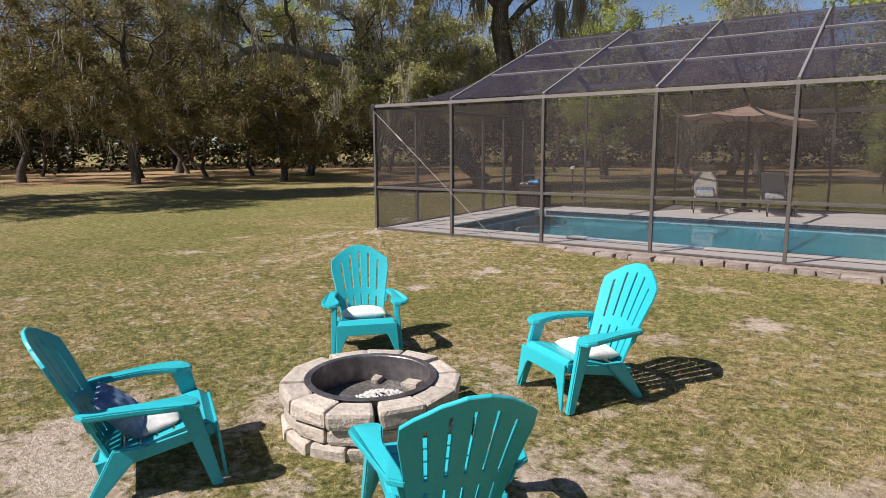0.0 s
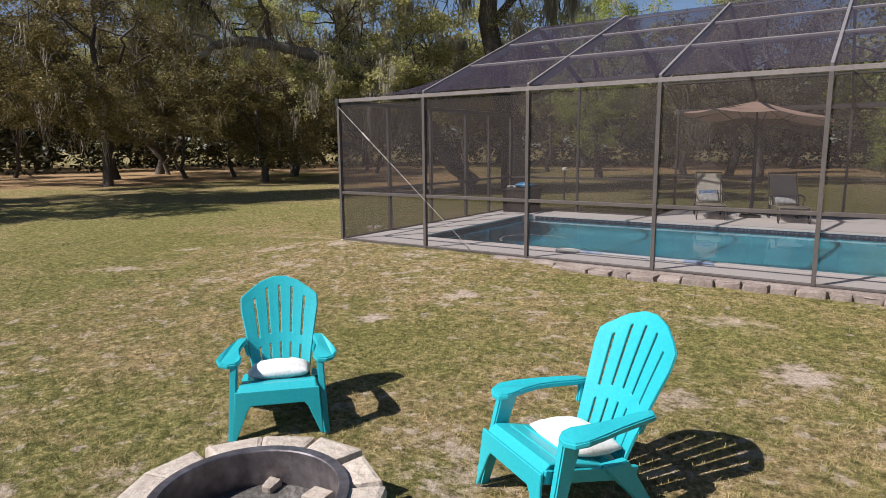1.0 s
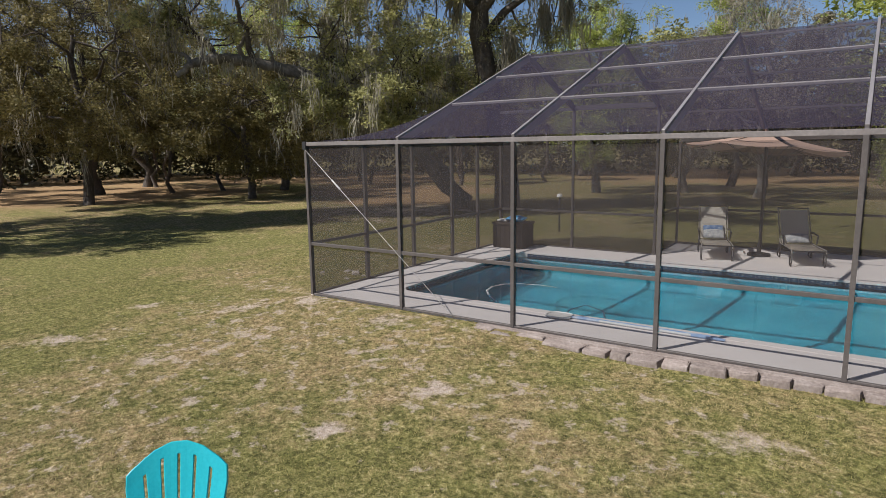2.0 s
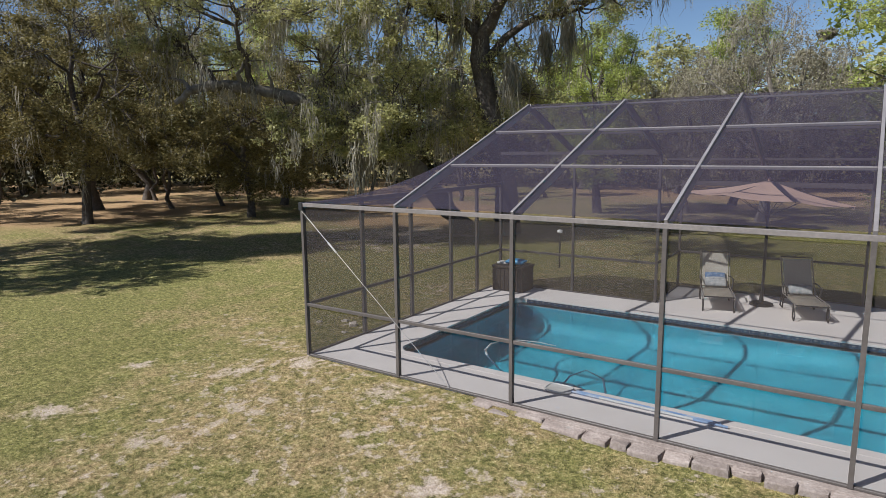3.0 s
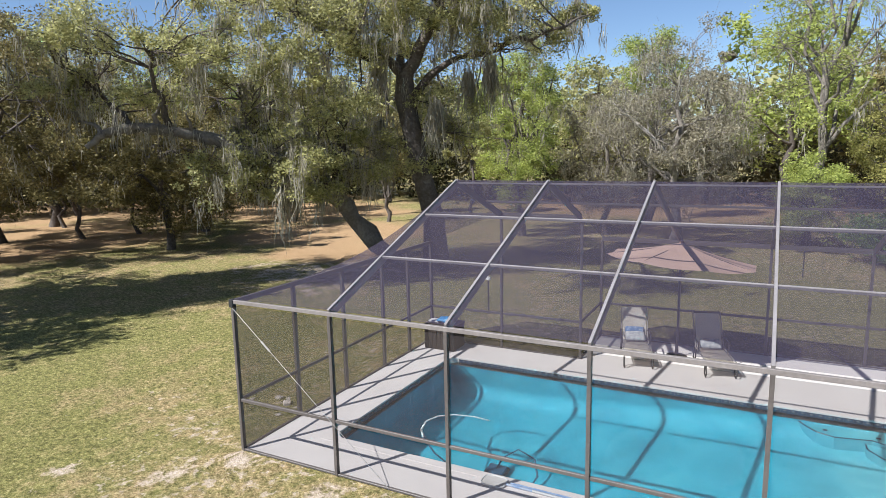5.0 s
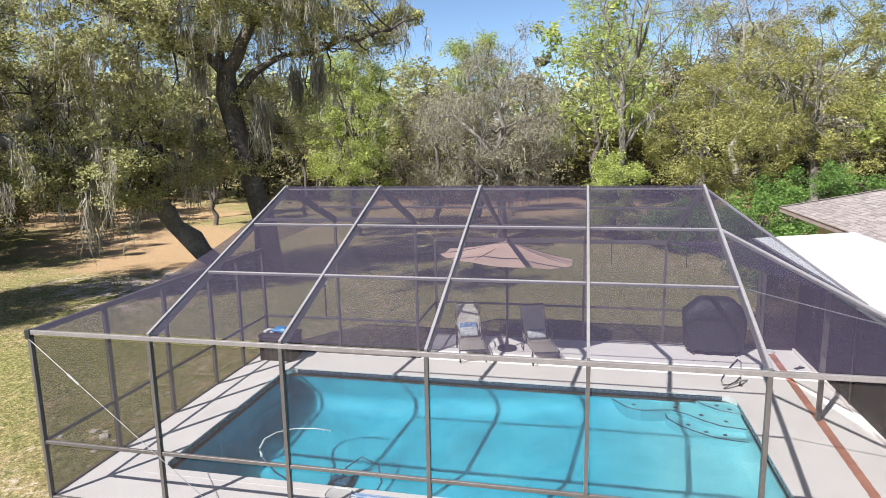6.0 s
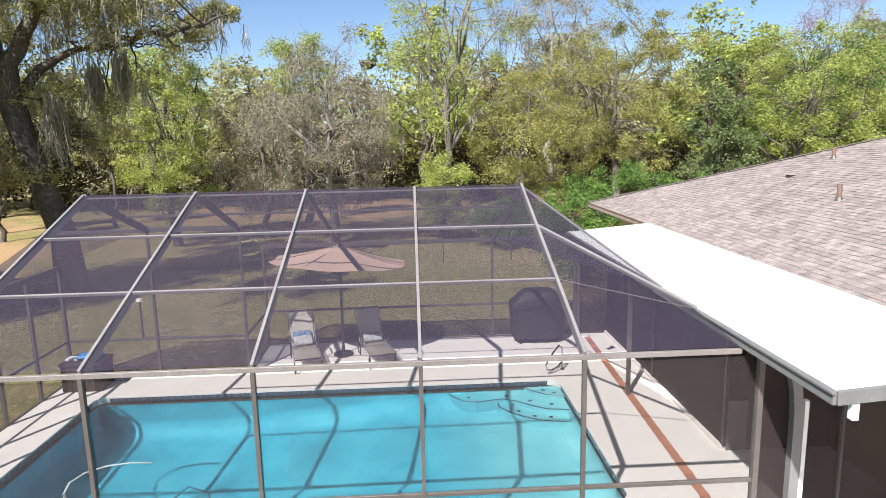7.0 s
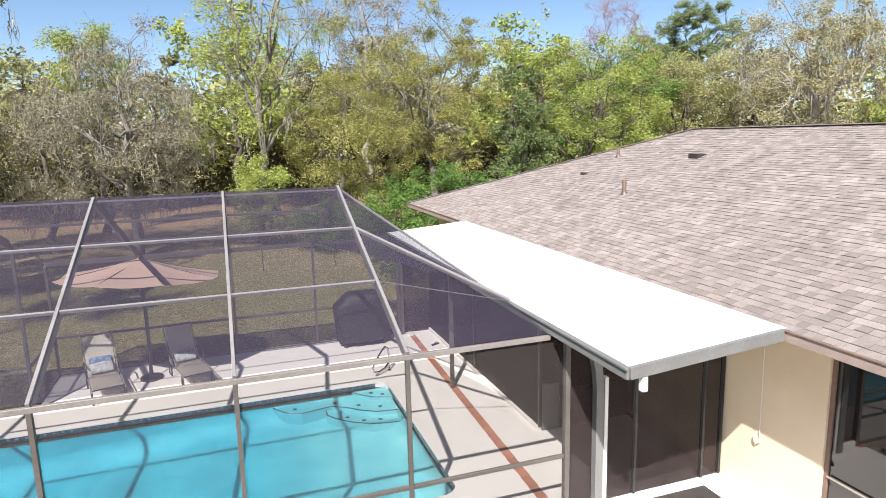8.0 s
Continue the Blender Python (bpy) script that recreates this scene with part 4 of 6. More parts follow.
def build_patio_roof():
    cover = thing("patio_roof", (12.3, -1.77, 0), "flat white panel patio roof with grey fascia", "patio roof")
    shift = Matrix.Translation((-12.3, 1.77, 0))

    def piece(name, bm, material, parent=cover, label=""):
        bm.transform(shift)
        return part(name, bm, material, parent, label)

    x0, x1, y0, y1, z0, z1 = 12.3, 14.53, -1.77, 9.05, 2.915, 3.085
    bm = bmesh.new()
    v = [bm.verts.new(p) for p in ((x0 + 0.02, y0 + 0.02, z0), (x1, y0 + 0.02, z1), (x1, y1, z1), (x0 + 0.02, y1, z0), (x0 + 0.02, y0 + 0.02, z0 - 0.08), (x1, y0 + 0.02, z1 - 0.08), (x1, y1, z1 - 0.08), (x0 + 0.02, y1, z0 - 0.08))]
    for f in ((0, 1, 2, 3), (7, 6, 5, 4), (0, 4, 5, 1), (1, 5, 6, 2), (2, 6, 7, 3), (3, 7, 4, 0)):
        bm.faces.new([v[i] for i in f])
    piece("roof_panel", bm, WHITE_PANEL)
    piece("fascia", beam((x0, y0, z0 - 0.07), (x0, y1, z0 - 0.07), 0.04, 0.15), GREY_FASCIA)
    piece("fascia", beam((x0 + 0.02, y0, z0 - 0.07), (EX - 0.03, y0, z1 - 0.075), 0.04, 0.15), GREY_FASCIA)
    piece("gutter_lip", beam((x0 - 0.03, y0 - 0.02, z0 - 0.015), (x0 - 0.03, y1, z0 - 0.015), 0.03, 0.03), GREY_FASCIA)
    for y in (5.0, 9.1):
        piece("post", boxed(12.60, 12.68, y - 0.04, y + 0.04, 0.0, 2.78, bevel=0.005), BRONZE)
    # end wall with dark screens, its column and downpipe
    piece("column", tube([(12.93, -0.05, 2.74), (12.95, -0.05, 2.5), (13.02, -0.05, 2.2), (13.05, -0.05, 1.9), (13.05, -0.05, 0.0)], [0.085, 0.085, 0.085, 0.085, 0.085], 4), GREY_FASCIA)
    piece("downpipe", boxed(13.13, 13.19, -0.10, -0.02, 0.0, 2.05, bevel=0.008), WHITE_METAL, cover, "white aluminium downpipe")
    for x in (13.72, 14.95, 15.29):
        piece("post", boxed(x - 0.022, x + 0.022, -0.03, 0.03, 0.05, 2.72 + (x - 12.3) * 0.09 - 0.1, bevel=0.004), BLACK)
    piece("bracket", boxed(12.49, 12.56, -1.775, -1.70, 2.60, 2.78, bevel=0.006), WHITE_METAL)
    piece("sill", boxed(12.62, 15.34, -0.05, 0.05, 0.0, 0.10, bevel=0.006), DECK)
    for xa, xb in ((12.62, 13.0), (13.1, 13.69), (13.75, 14.92), (14.98, 15.26)):
        z_top = 2.66 + (xa - 12.3) * 0.09
        piece("screen_panel", sheet([(xa, 0.0, 0.1), (xb, 0.0, 0.1), (xb, 0.0, z_top), (xa, 0.0, z_top)]), SOLAR_SCREEN)
    piece("screen_panel", sheet([(12.70, 9.22, 0.0), (15.32, 9.22, 0.0), (15.32, 9.22, 2.9), (12.70, 9.22, 2.76)]), SOLAR_SCREEN)
    piece("post", boxed(13.95, 14.02, 9.18, 9.25, 0.0, 2.85, bevel=0.004), DARK_METAL)
    # dark screened sunroom under the roof
    piece("sill", boxed(13.42, 13.52, 2.5, 9.2, 0.0, 0.07, bevel=0.006), DECK)
    for y in (2.5, 5.75):
        piece("post", boxed(13.44, 13.50, y - 0.03, y + 0.03, 0.07, 2.86, bevel=0.004), DARK_METAL)
    for ya, yb in ((2.53, 5.72), (5.78, 9.18)):
        piece("screen_panel", sheet([(13.47, ya, 0.07), (13.47, yb, 0.07), (13.47, yb, 2.84), (13.47, ya, 2.84)]), SOLAR_SCREEN)
    piece("screen_panel", sheet([(13.5, 2.49, 0.75), (15.33, 2.49, 0.75), (15.33, 2.49, 2.95), (13.5, 2.49, 2.84)]), SOLAR_SCREEN)
    piece("kick_panel", boxed(13.5, 13.85, 2.46, 2.52, 0.0, 0.9, bevel=0.006), GREY_FASCIA)
    piece("kick_panel", boxed(13.86, 15.33, 2.46, 2.52, 0.0, 0.74, bevel=0.006), DARK_METAL)


build_patio_roof()


def build_patio_things():
    mat = thing("doormat", (14.5, -0.42, -0.012), "black rubber doormat on the patio", "doormat")
    part("pad", boxed(-0.47, 0.47, -0.34, 0.34, 0, 0.014, bevel=0.005), MAT_BLACK, mat)
    line = thing("cord", (15.33, -0.72, 0.95), "thin pale cord hanging on the stucco wall", "cord")
    part("cord_line", tube([(0, 0, 0.1), (-0.01, 0.0, 1.0), (0, 0.02, 2.02)], 0.007, 6), WHITE_METAL, line)
    part("hook", tube([(0, 0.05, 0.16), (-0.03, 0.07, 0.06), (-0.03, 0.02, 0.0), (-0.02, -0.05, 0.06)], 0.012, 6), WHITE_METAL, line)
    shoes = thing("shoe", (13.5, -0.24, -0.012), "dark shoe beside the screen door", "shoe", "shoes by the door")
    bm = bmesh.new()
    bmesh.ops.create_uvsphere(bm, u_segments=12, v_segments=8, radius=1)
    for v in bm.verts:
        v.co = Vector((v.co.x * 0.05 * (1.0 + 0.2 * v.co.y), v.co.y * 0.14, max(0, v.co.z) * (0.09 - 0.03 * v.co.y)))
    part("upper", bm, BLACK, shoes, smooth=True)
    copy_thing(shoes, pose(13.63, -0.26, -0.012, 0, 0, 14))


build_patio_things()


# ---- pool side furniture ----
def cushion(wx, wy, h, bm=None):
    """A stuffed cushion, thin at its seams and pinched at its corners."""
    bm = bm or bmesh.new()
    n = 16
    for side in (1, -1):
        rows = []
        for j in range(n + 1):
            line = []
            for i in range(n + 1):
                u, v = 2 * i / n - 1, 2 * j / n - 1
                full = (max(0.0, (1 - abs(u) ** 2.4) * (1 - abs(v) ** 2.4))) ** 0.62
                pinch = 1 - 0.08 * (u * u * v * v) - 0.05 * (1 - abs(v)) * abs(u) ** 6
                wrinkle = 0.16 * noise.noise((u * 2.6, v * 2.6, side * 3.0)) + 0.07 * noise.noise((u * 7, v * 7, side * 5.0))
                line.append(bm.verts.new((u * wx / 2 * pinch, v * wy / 2 * pinch, side * h / 2 * full * (1 + wrinkle))))
            rows.append(line)
        for j in range(n):
            for i in range(n):
                q = (rows[j][i], rows[j][i + 1], rows[j + 1][i + 1], rows[j + 1][i])
                bm.faces.new(q if side > 0 else q[::-1])
    bmesh.ops.remove_doubles(bm, verts=bm.verts, dist=0.0008)
    return bm


def build_lounger():
    """A sling chaise longue; its foot towards -y."""
    ob = thing("chaise_lounge", (5.62, 7.05, 0), "beige sling chaise lounge with dark metal frame and raised back", "lounge chair", "chaise lounges by the pool")
    w = 0.32
    seat = [(-w + 0.03, 0.0, 0.36), (w - 0.03, 0.0, 0.36), (w - 0.03, 1.2, 0.33), (-w + 0.03, 1.2, 0.33)]
    bm = ruled(seat[0], seat[3], seat[1], seat[2], 6)
    bmesh.ops.solidify(bm, geom=bm.faces[:], thickness=0.012)
    part("seat_sling", bm, SLING, ob)
    bm = ruled((-w + 0.03, 1.22, 0.34), (-w + 0.03, 1.72, 1.06), (w - 0.03, 1.22, 0.34), (w - 0.03, 1.72, 1.06), 6)
    bmesh.ops.solidify(bm, geom=bm.faces[:], thickness=0.012)
    part("back_sling", bm, SLING, ob)
    for s in (-1, 1):
        part("side_rail", tube([(s * w, -0.02, 0.30), (s * w, 0.02, 0.37), (s * w, 1.22, 0.34), (s * w, 1.76, 1.10)], 0.014, 8), TAUPE_METAL, ob)
        part("leg", tube([(s * w, 0.10, 0.36), (s * w, -0.02, 0.12), (s * w, 0.05, 0.015), (s * w, 0.16, 0.05), (s * w, 0.18, 0.20), (s * w, 0.10, 0.36)], 0.016, 8), DARK_METAL, ob)
        part("leg", tube([(s * w, 1.15, 0.34), (s * w, 1.2, 0.015), (s * w, 1.45, 0.015), (s * w, 1.3, 0.36)], 0.016, 8), DARK_METAL, ob)
        part("armrest", tube([(s * w, 0.82, 0.35), (s * (w + 0.03), 0.84, 0.56), (s * (w + 0.03), 1.25, 0.58), (s * w, 1.38, 0.56)], 0.018, 8), DARK_METAL, ob)
    part("cross_bar", tube([(-w, 0.0, 0.345), (w, 0.0, 0.345)], 0.016, 8), DARK_METAL, ob)
    part("cross_bar", tube([(-w, 1.75, 1.09), (w, 1.75, 1.09)], 0.016, 8), DARK_METAL, ob)
    return ob


lounger = build_lounger()
lounger.matrix_world = pose(5.59, 6.98, 0, 0, 0, 15)
copy_thing(lounger, pose(7.37, 7.09, 0, 0, 0, 16.5))


def loose_pillow(place, turn, size, material, label, tilt=0.0, lean=0.0):
    ob = thing("pillow", place, label, "pillow", turn=turn)
    ob.matrix_world = pose(*place, tilt, lean, turn)
    part("cover", cushion(*size), material, ob, smooth=True)
    return ob


loose_pillow((5.30, 8.07, 0.47), 15, (0.50, 0.30, 0.14), GREY_PILLOW, "pale patterned pillow on the chaise lounge", tilt=35)
loose_pillow((5.25, 8.24, 0.57), 15, (0.48, 0.20, 0.08), BLUE_PILLOW, "blue pillow against the chaise back", tilt=58)
loose_pillow((7.05, 8.17, 0.47), 16.5, (0.50, 0.30, 0.14), GREY_PILLOW, "pale patterned pillow on the shaded chaise lounge", tilt=35)


def build_umbrella():
    ob = thing("patio_umbrella", (6.28, 8.20, 0), "open faded terracotta patio umbrella on a dark pole", "umbrella")
    part("pole", tube([(0, 0, 0.05), (0, 0, 2.86)], 0.022, 10), DARK_METAL, ob)
    part("base", tube([(0, 0, 0.0), (0, 0, 0.05), (0, 0, 0.09), (0, 0, 0.32)], [0.25, 0.25, 0.05, 0.035], 20), DARK_METAL, ob)
    n, radius, top, rim = 8, 1.78, 2.88, 2.47
    corner = [Vector((radius * math.cos(2 * math.pi * (k + 0.5) / n), radius * math.sin(2 * math.pi * (k + 0.5) / n), rim)) for k in range(n)]
    for c in corner:
        c.z -= 0.07 * c.x + 0.075 * c.y
    canopy = new("canopy")
    canopy.parent = ob
    for k in range(n):
        bm = bmesh.new()
        a, b, c = Vector((0, 0, top)), corner[k], corner[(k + 1) % n]
        m = 6
        rows = []
        for i in range(m + 1):
            s = i / m
            line = []
            for j in range(i + 1):
                f = j / i if i else 0
                p = a.lerp(b, s).lerp(a.lerp(c, s), f)
                p.z -= 0.05 * math.sin(math.pi * f) * s + 0.04 * math.sin(math.pi * s)
                line.append(bm.verts.new(p))
            rows.append(line)
        for i in range(m):
            for j in range(i + 1):
                bm.faces.new((rows[i][j], rows[i + 1][j], rows[i + 1][j + 1]))
                if j < i:
                    bm.faces.new((rows[i][j], rows[i + 1][j + 1], rows[i][j + 1]))
        part("canopy_panel", bm, CANVAS, canopy)
        part("rib", tube([(0, 0, top - 0.05), tuple(corner[k] - Vector((0, 0, 0.02)))], 0.009, 6), DARK_METAL, ob)
        part("strut", tube([(0, 0, 2.05), tuple(Vector((0, 0, top - 0.05)).lerp(corner[k] - Vector((0, 0, 0.02)), 0.55))], 0.007, 6), DARK_METAL, ob)
    part("hub", tube([(0, 0, 2.0), (0, 0, 2.1)], 0.04, 10), DARK_METAL, ob)
    part("finial", tube([(0, 0, 2.86), (0, 0, 2.92), (0, 0, 2.96)], [0.03, 0.035, 0.012], 10), CANVAS, ob)


build_umbrella()


def build_grill():
    ob = thing("covered_grill", (11.45, 8.78, 0), "barbecue grill under a black vinyl cover", "grill")
    bm = bmesh.new()
    rows = []
    profile = [(0.12, 0.67, 0.33), (0.35, 0.68, 0.34), (0.6, 0.71, 0.35), (0.85, 0.735, 0.36), (1.02, 0.75, 0.36), (1.10, 0.73, 0.36), (1.24, 0.57, 0.34), (1.37, 0.45, 0.27), (1.42, 0.38, 0.2), (1.435, 0.2, 0.1)]
    n = 36
    for z, a, b in profile:
        line = []
        for k in range(n):
            t = 2 * math.pi * k / n
            c, s = math.cos(t), math.sin(t)
            f = (abs(c) ** 4 + abs(s) ** 4) ** -0.25
            fold = 1 + 0.035 * math.sin(k * 2.3 + z * 3) * (1.2 - z * 0.6) + 0.03 * noise.noise((c * 3, s * 3, z * 2))
            line.append(bm.verts.new((a * c * f * fold, b * s * f * fold, z + (0.025 * math.sin(k * 1.9) if z < 0.2 else 0) + 0.01)))
        rows.append(line)
    for r0, r1 in zip(rows, rows[1:]):
        for k in range(n):
            bm.faces.new((r0[k], r0[(k + 1) % n], r1[(k + 1) % n], r1[k]))
    bm.faces.new(rows[-1])
    part("cover", bm, COVER, ob, smooth=True)
    for x in (-0.5, 0.5):
        for y in (-0.24, 0.24):
            part("caster", tube([(x - 0.02, y, 0.04), (x + 0.02, y, 0.04)], 0.04, 12), BLACK, ob)


build_grill()


def build_handrail():
    ob = thing("pool_handrail", (11.33, 6.42, 0), "chrome pool entry handrail", "handrail")
    ob.matrix_world = pose(11.36, 6.36, 0, 0, 0, -53)
    part("rail", tube([(0, 0.30, 0.0), (0, 0.30, 0.40), (0, 0.27, 0.56), (0, 0.17, 0.63), (0, 0.02, 0.54), (0, -0.20, 0.36), (0, -0.28, 0.25), (0, -0.24, 0.14), (0, -0.08, 0.09), (0, 0.14, 0.12), (0, 0.29, 0.20)], 0.022, 10), CHROME, ob, smooth=True)
    part("flange", tube([(0, 0.30, 0.0), (0, 0.30, 0.02)], 0.05, 12), CHROME, ob)


build_handrail()


def build_deck_box():
    ob = thing("deck_box", (0.62, 6.66, 0), "dark brown resin deck box with pool toys on top", "storage box")
    part("body", boxed(-0.43, 0.43, -0.32, 0.32, 0.0, 0.60, bevel=0.015), WICKER, ob)
    part("lid", boxed(-0.455, 0.455, -0.345, 0.345, 0.60, 0.67, bevel=0.02), WICKER, ob)
    for k in range(7):
        x = -0.375 + k * 0.125
        part("slat", boxed(x - 0.05, x + 0.05, -0.332, -0.32, 0.04, 0.57, bevel=0.003), WICKER, ob)
    toy = thing("swim_float", (0.72, 6.64, 0.672), "crumpled bright blue swim float on the deck box", "float")
    bm = cushion(0.55, 0.36, 0.16)
    bm.transform(Matrix.Translation((0, 0, 0.075)))
    for v in bm.verts:
        v.co.z += 0.03 * noise.noise(v.co * 9)
    part("shell", bm, surface("blue_vinyl", (0.02, 0.16, 0.4), (0.03, 0.25, 0.55), (0.2, 0.5, 0.7), 8, 4, 0.4, 0.1), toy, smooth=True)
    towel = thing("folded_towel", (0.36, 6.64, 0.672), "folded pale towel on the deck box", "towel")
    part("fold", boxed(-0.15, 0.15, -0.12, 0.12, 0, 0.05, bevel=0.02), PILLOW, towel)


build_deck_box()


def build_pool_tools():
    net = thing("skimmer_net", (4.47, 0.88, 0.004), "skimmer net with blue and white pole lying on deck", "pool net")
    rim = [(0.2 * c, 0.16 * s, 0.02) for c, s in ((math.cos(t), math.sin(t)) for t in [2 * math.pi * k / 20 for k in range(21)])]
    rim = [(math.copysign(abs(x / 0.2) ** 0.6, x) * 0.2, math.copysign(abs(y / 0.16) ** 0.6, y) * 0.16, z) for x, y, z in rim]
    part("net_frame", tube(rim, 0.014, 6, cap=False), WHITE_METAL, net)
    bm = bmesh.new()
    mid = bm.verts.new((0, 0, 0.004))
    ring = [bm.verts.new(p) for p in rim[:-1]]
    for k in range(len(ring)):
        bm.faces.new((mid, ring[k], ring[(k + 1) % len(ring)]))
    part("mesh_bag", bm, NET, net)
    for k in range(5):
        a = Vector((0.2, -0.01, 0.022)).lerp(Vector((2.40, -0.06, 0.022)), k / 5)
        b = Vector((0.2, -0.01, 0.022)).lerp(Vector((2.40, -0.06, 0.022)), (k + 1) / 5)
        part("pole_length", tube([a, b], 0.018, 8), HOSE if k % 4 else POLE_BLUE, net)
    part("pole_length", tube([(0.26, 0.05, 0.02), (2.3, 0.02, 0.02)], 0.015, 8), POLE_BLUE, net, "blue vacuum pole")
    cleaner = thing("pool_cleaner", (3.75, 2.7, -1.83), "pool cleaner on the bottom with its hose", "pool cleaner")
    bm = boxed(-0.18, 0.18, -0.15, 0.15, 0.03, 0.22, bevel=0.05)
    part("body", bm, DARK_HOSE, cleaner, smooth=False)
    for x in (-0.14, 0.14):
        part("wheel", tube([(x, -0.17, 0.09), (x, 0.17, 0.09)], 0.08, 14), BLACK, cleaner)
    part("hose", tube([(0, 0, 0.22), (0.1, 0.1, 0.6), (0.35, 0.25, 0.9), (0.7, 0.2, 0.7), (0.85, -0.1, 0.4), (0.8, -0.5, 0.25), (0.4, -0.75, 0.3), (-0.3, -0.85, 0.6), (-0.9, -0.8, 1.2), (-1.2, -0.7, 1.66)], 0.02, 8), DARK_HOSE, cleaner, smooth=True)
    pts = [(-1.2, -0.7, 1.67), (-1.38, -0.45, 1.69), (-1.47, -0.1, 1.69), (-1.38, 0.2, 1.69), (-1.1, 0.42, 1.69), (-0.7, 0.5, 1.69), (-0.35, 0.47, 1.68)]
    part("float_hose", tube(pts, 0.022, 8), HOSE, cleaner, "white floating hose", smooth=True)


build_pool_tools()


def build_small_things():
    lid = thing("bucket_lid", (12.83, 8.98, 0), "white round bucket lid lying on the deck", "lid")
    part("disc", tube([(0, 0, 0.0), (0, 0, 0.03), (0, 0, 0.045)], [0.125, 0.125, 0.11], 20), WHITE_METAL, lid)
    part("rim", tube([(0.12 * math.cos(a * math.pi / 10), 0.12 * math.sin(a * math.pi / 10), 0.042) for a in range(21)], 0.008, 6, cap=False), WHITE_METAL, lid)
    shoe = thing("sandal", (13.2, 7.9, 0), "dark sandal lying on the deck", "sandal", turn=-60)
    bm = boxed(-0.05, 0.05, -0.13, 0.13, 0.0, 0.025, bevel=0.01)
    for v in bm.verts:
        v.co.x *= 1.0 - 0.25 * abs(v.co.y + 0.03) / 0.13
    part("sole", bm, BLACK, shoe)
    part("strap", tube([(-0.045, 0.03, 0.02), (-0.025, 0.04, 0.055), (0.025, 0.04, 0.055), (0.045, 0.03, 0.02)], 0.01, 6), BLACK, shoe)
    gz = ground_height(0.24, 10.5)
    pole = thing("garden_pole", (0.24, 10.5, gz), "dark garden pole with a small white top on the rear lawn", "pole")
    part("rod", tube([(0, 0, -0.05), (0, 0, 1.1)], 0.03, 8), DARK_METAL, pole)
    bm = tube([(0, 0, 1.1), (0, 0, 1.13), (0, 0, 1.2), (0, 0, 1.22)], [0.03, 0.10, 0.08, 0.02], 10)
    part("cap", bm, WHITE_METAL, pole)
    rng = random.Random(31)
    for x, y, w in ((-1.19, 2.17, 0.2), (-0.7, 2.05, 0.26), (-1.7, 2.0, 0.16), (-0.5, 1.5, 0.14), (-0.92, 2.22, 0.13), (-0.42, 1.86, 0.11)):
        stone = thing("stone", (x, y, ground_height(x, y) - 0.02), "pale loose stone lying beside the enclosure", "stone", "stones by the enclosure", turn=rng.uniform(0, 180))
        part("rock", rough_stone(w * 0.8, w * 0.6, w * 0.3, rng.randint(0, 99)), STONE, stone)


# ---- fire pit ----
PIT = (6.27, -7.37)


def rough_stone(w, d, h, seed, wedge=0.0):
    """A tumbled wall stone: x across, y from front to back, z up."""
    bm = boxed(-w / 2, w / 2, 0, d, 0, h, bevel=min(0.034, h * 0.26))
    rng = random.Random(seed)
    off = rng.random() * 50
    for v in bm.verts:
        v.co.x *= 1 - wedge * v.co.y / d
        nv = noise.noise_vector(v.co * 9 + Vector((off, 0, 0)))
        v.co += Vector((nv.x * 0.014, nv.y * 0.020, nv.z * 0.009))
    return bm


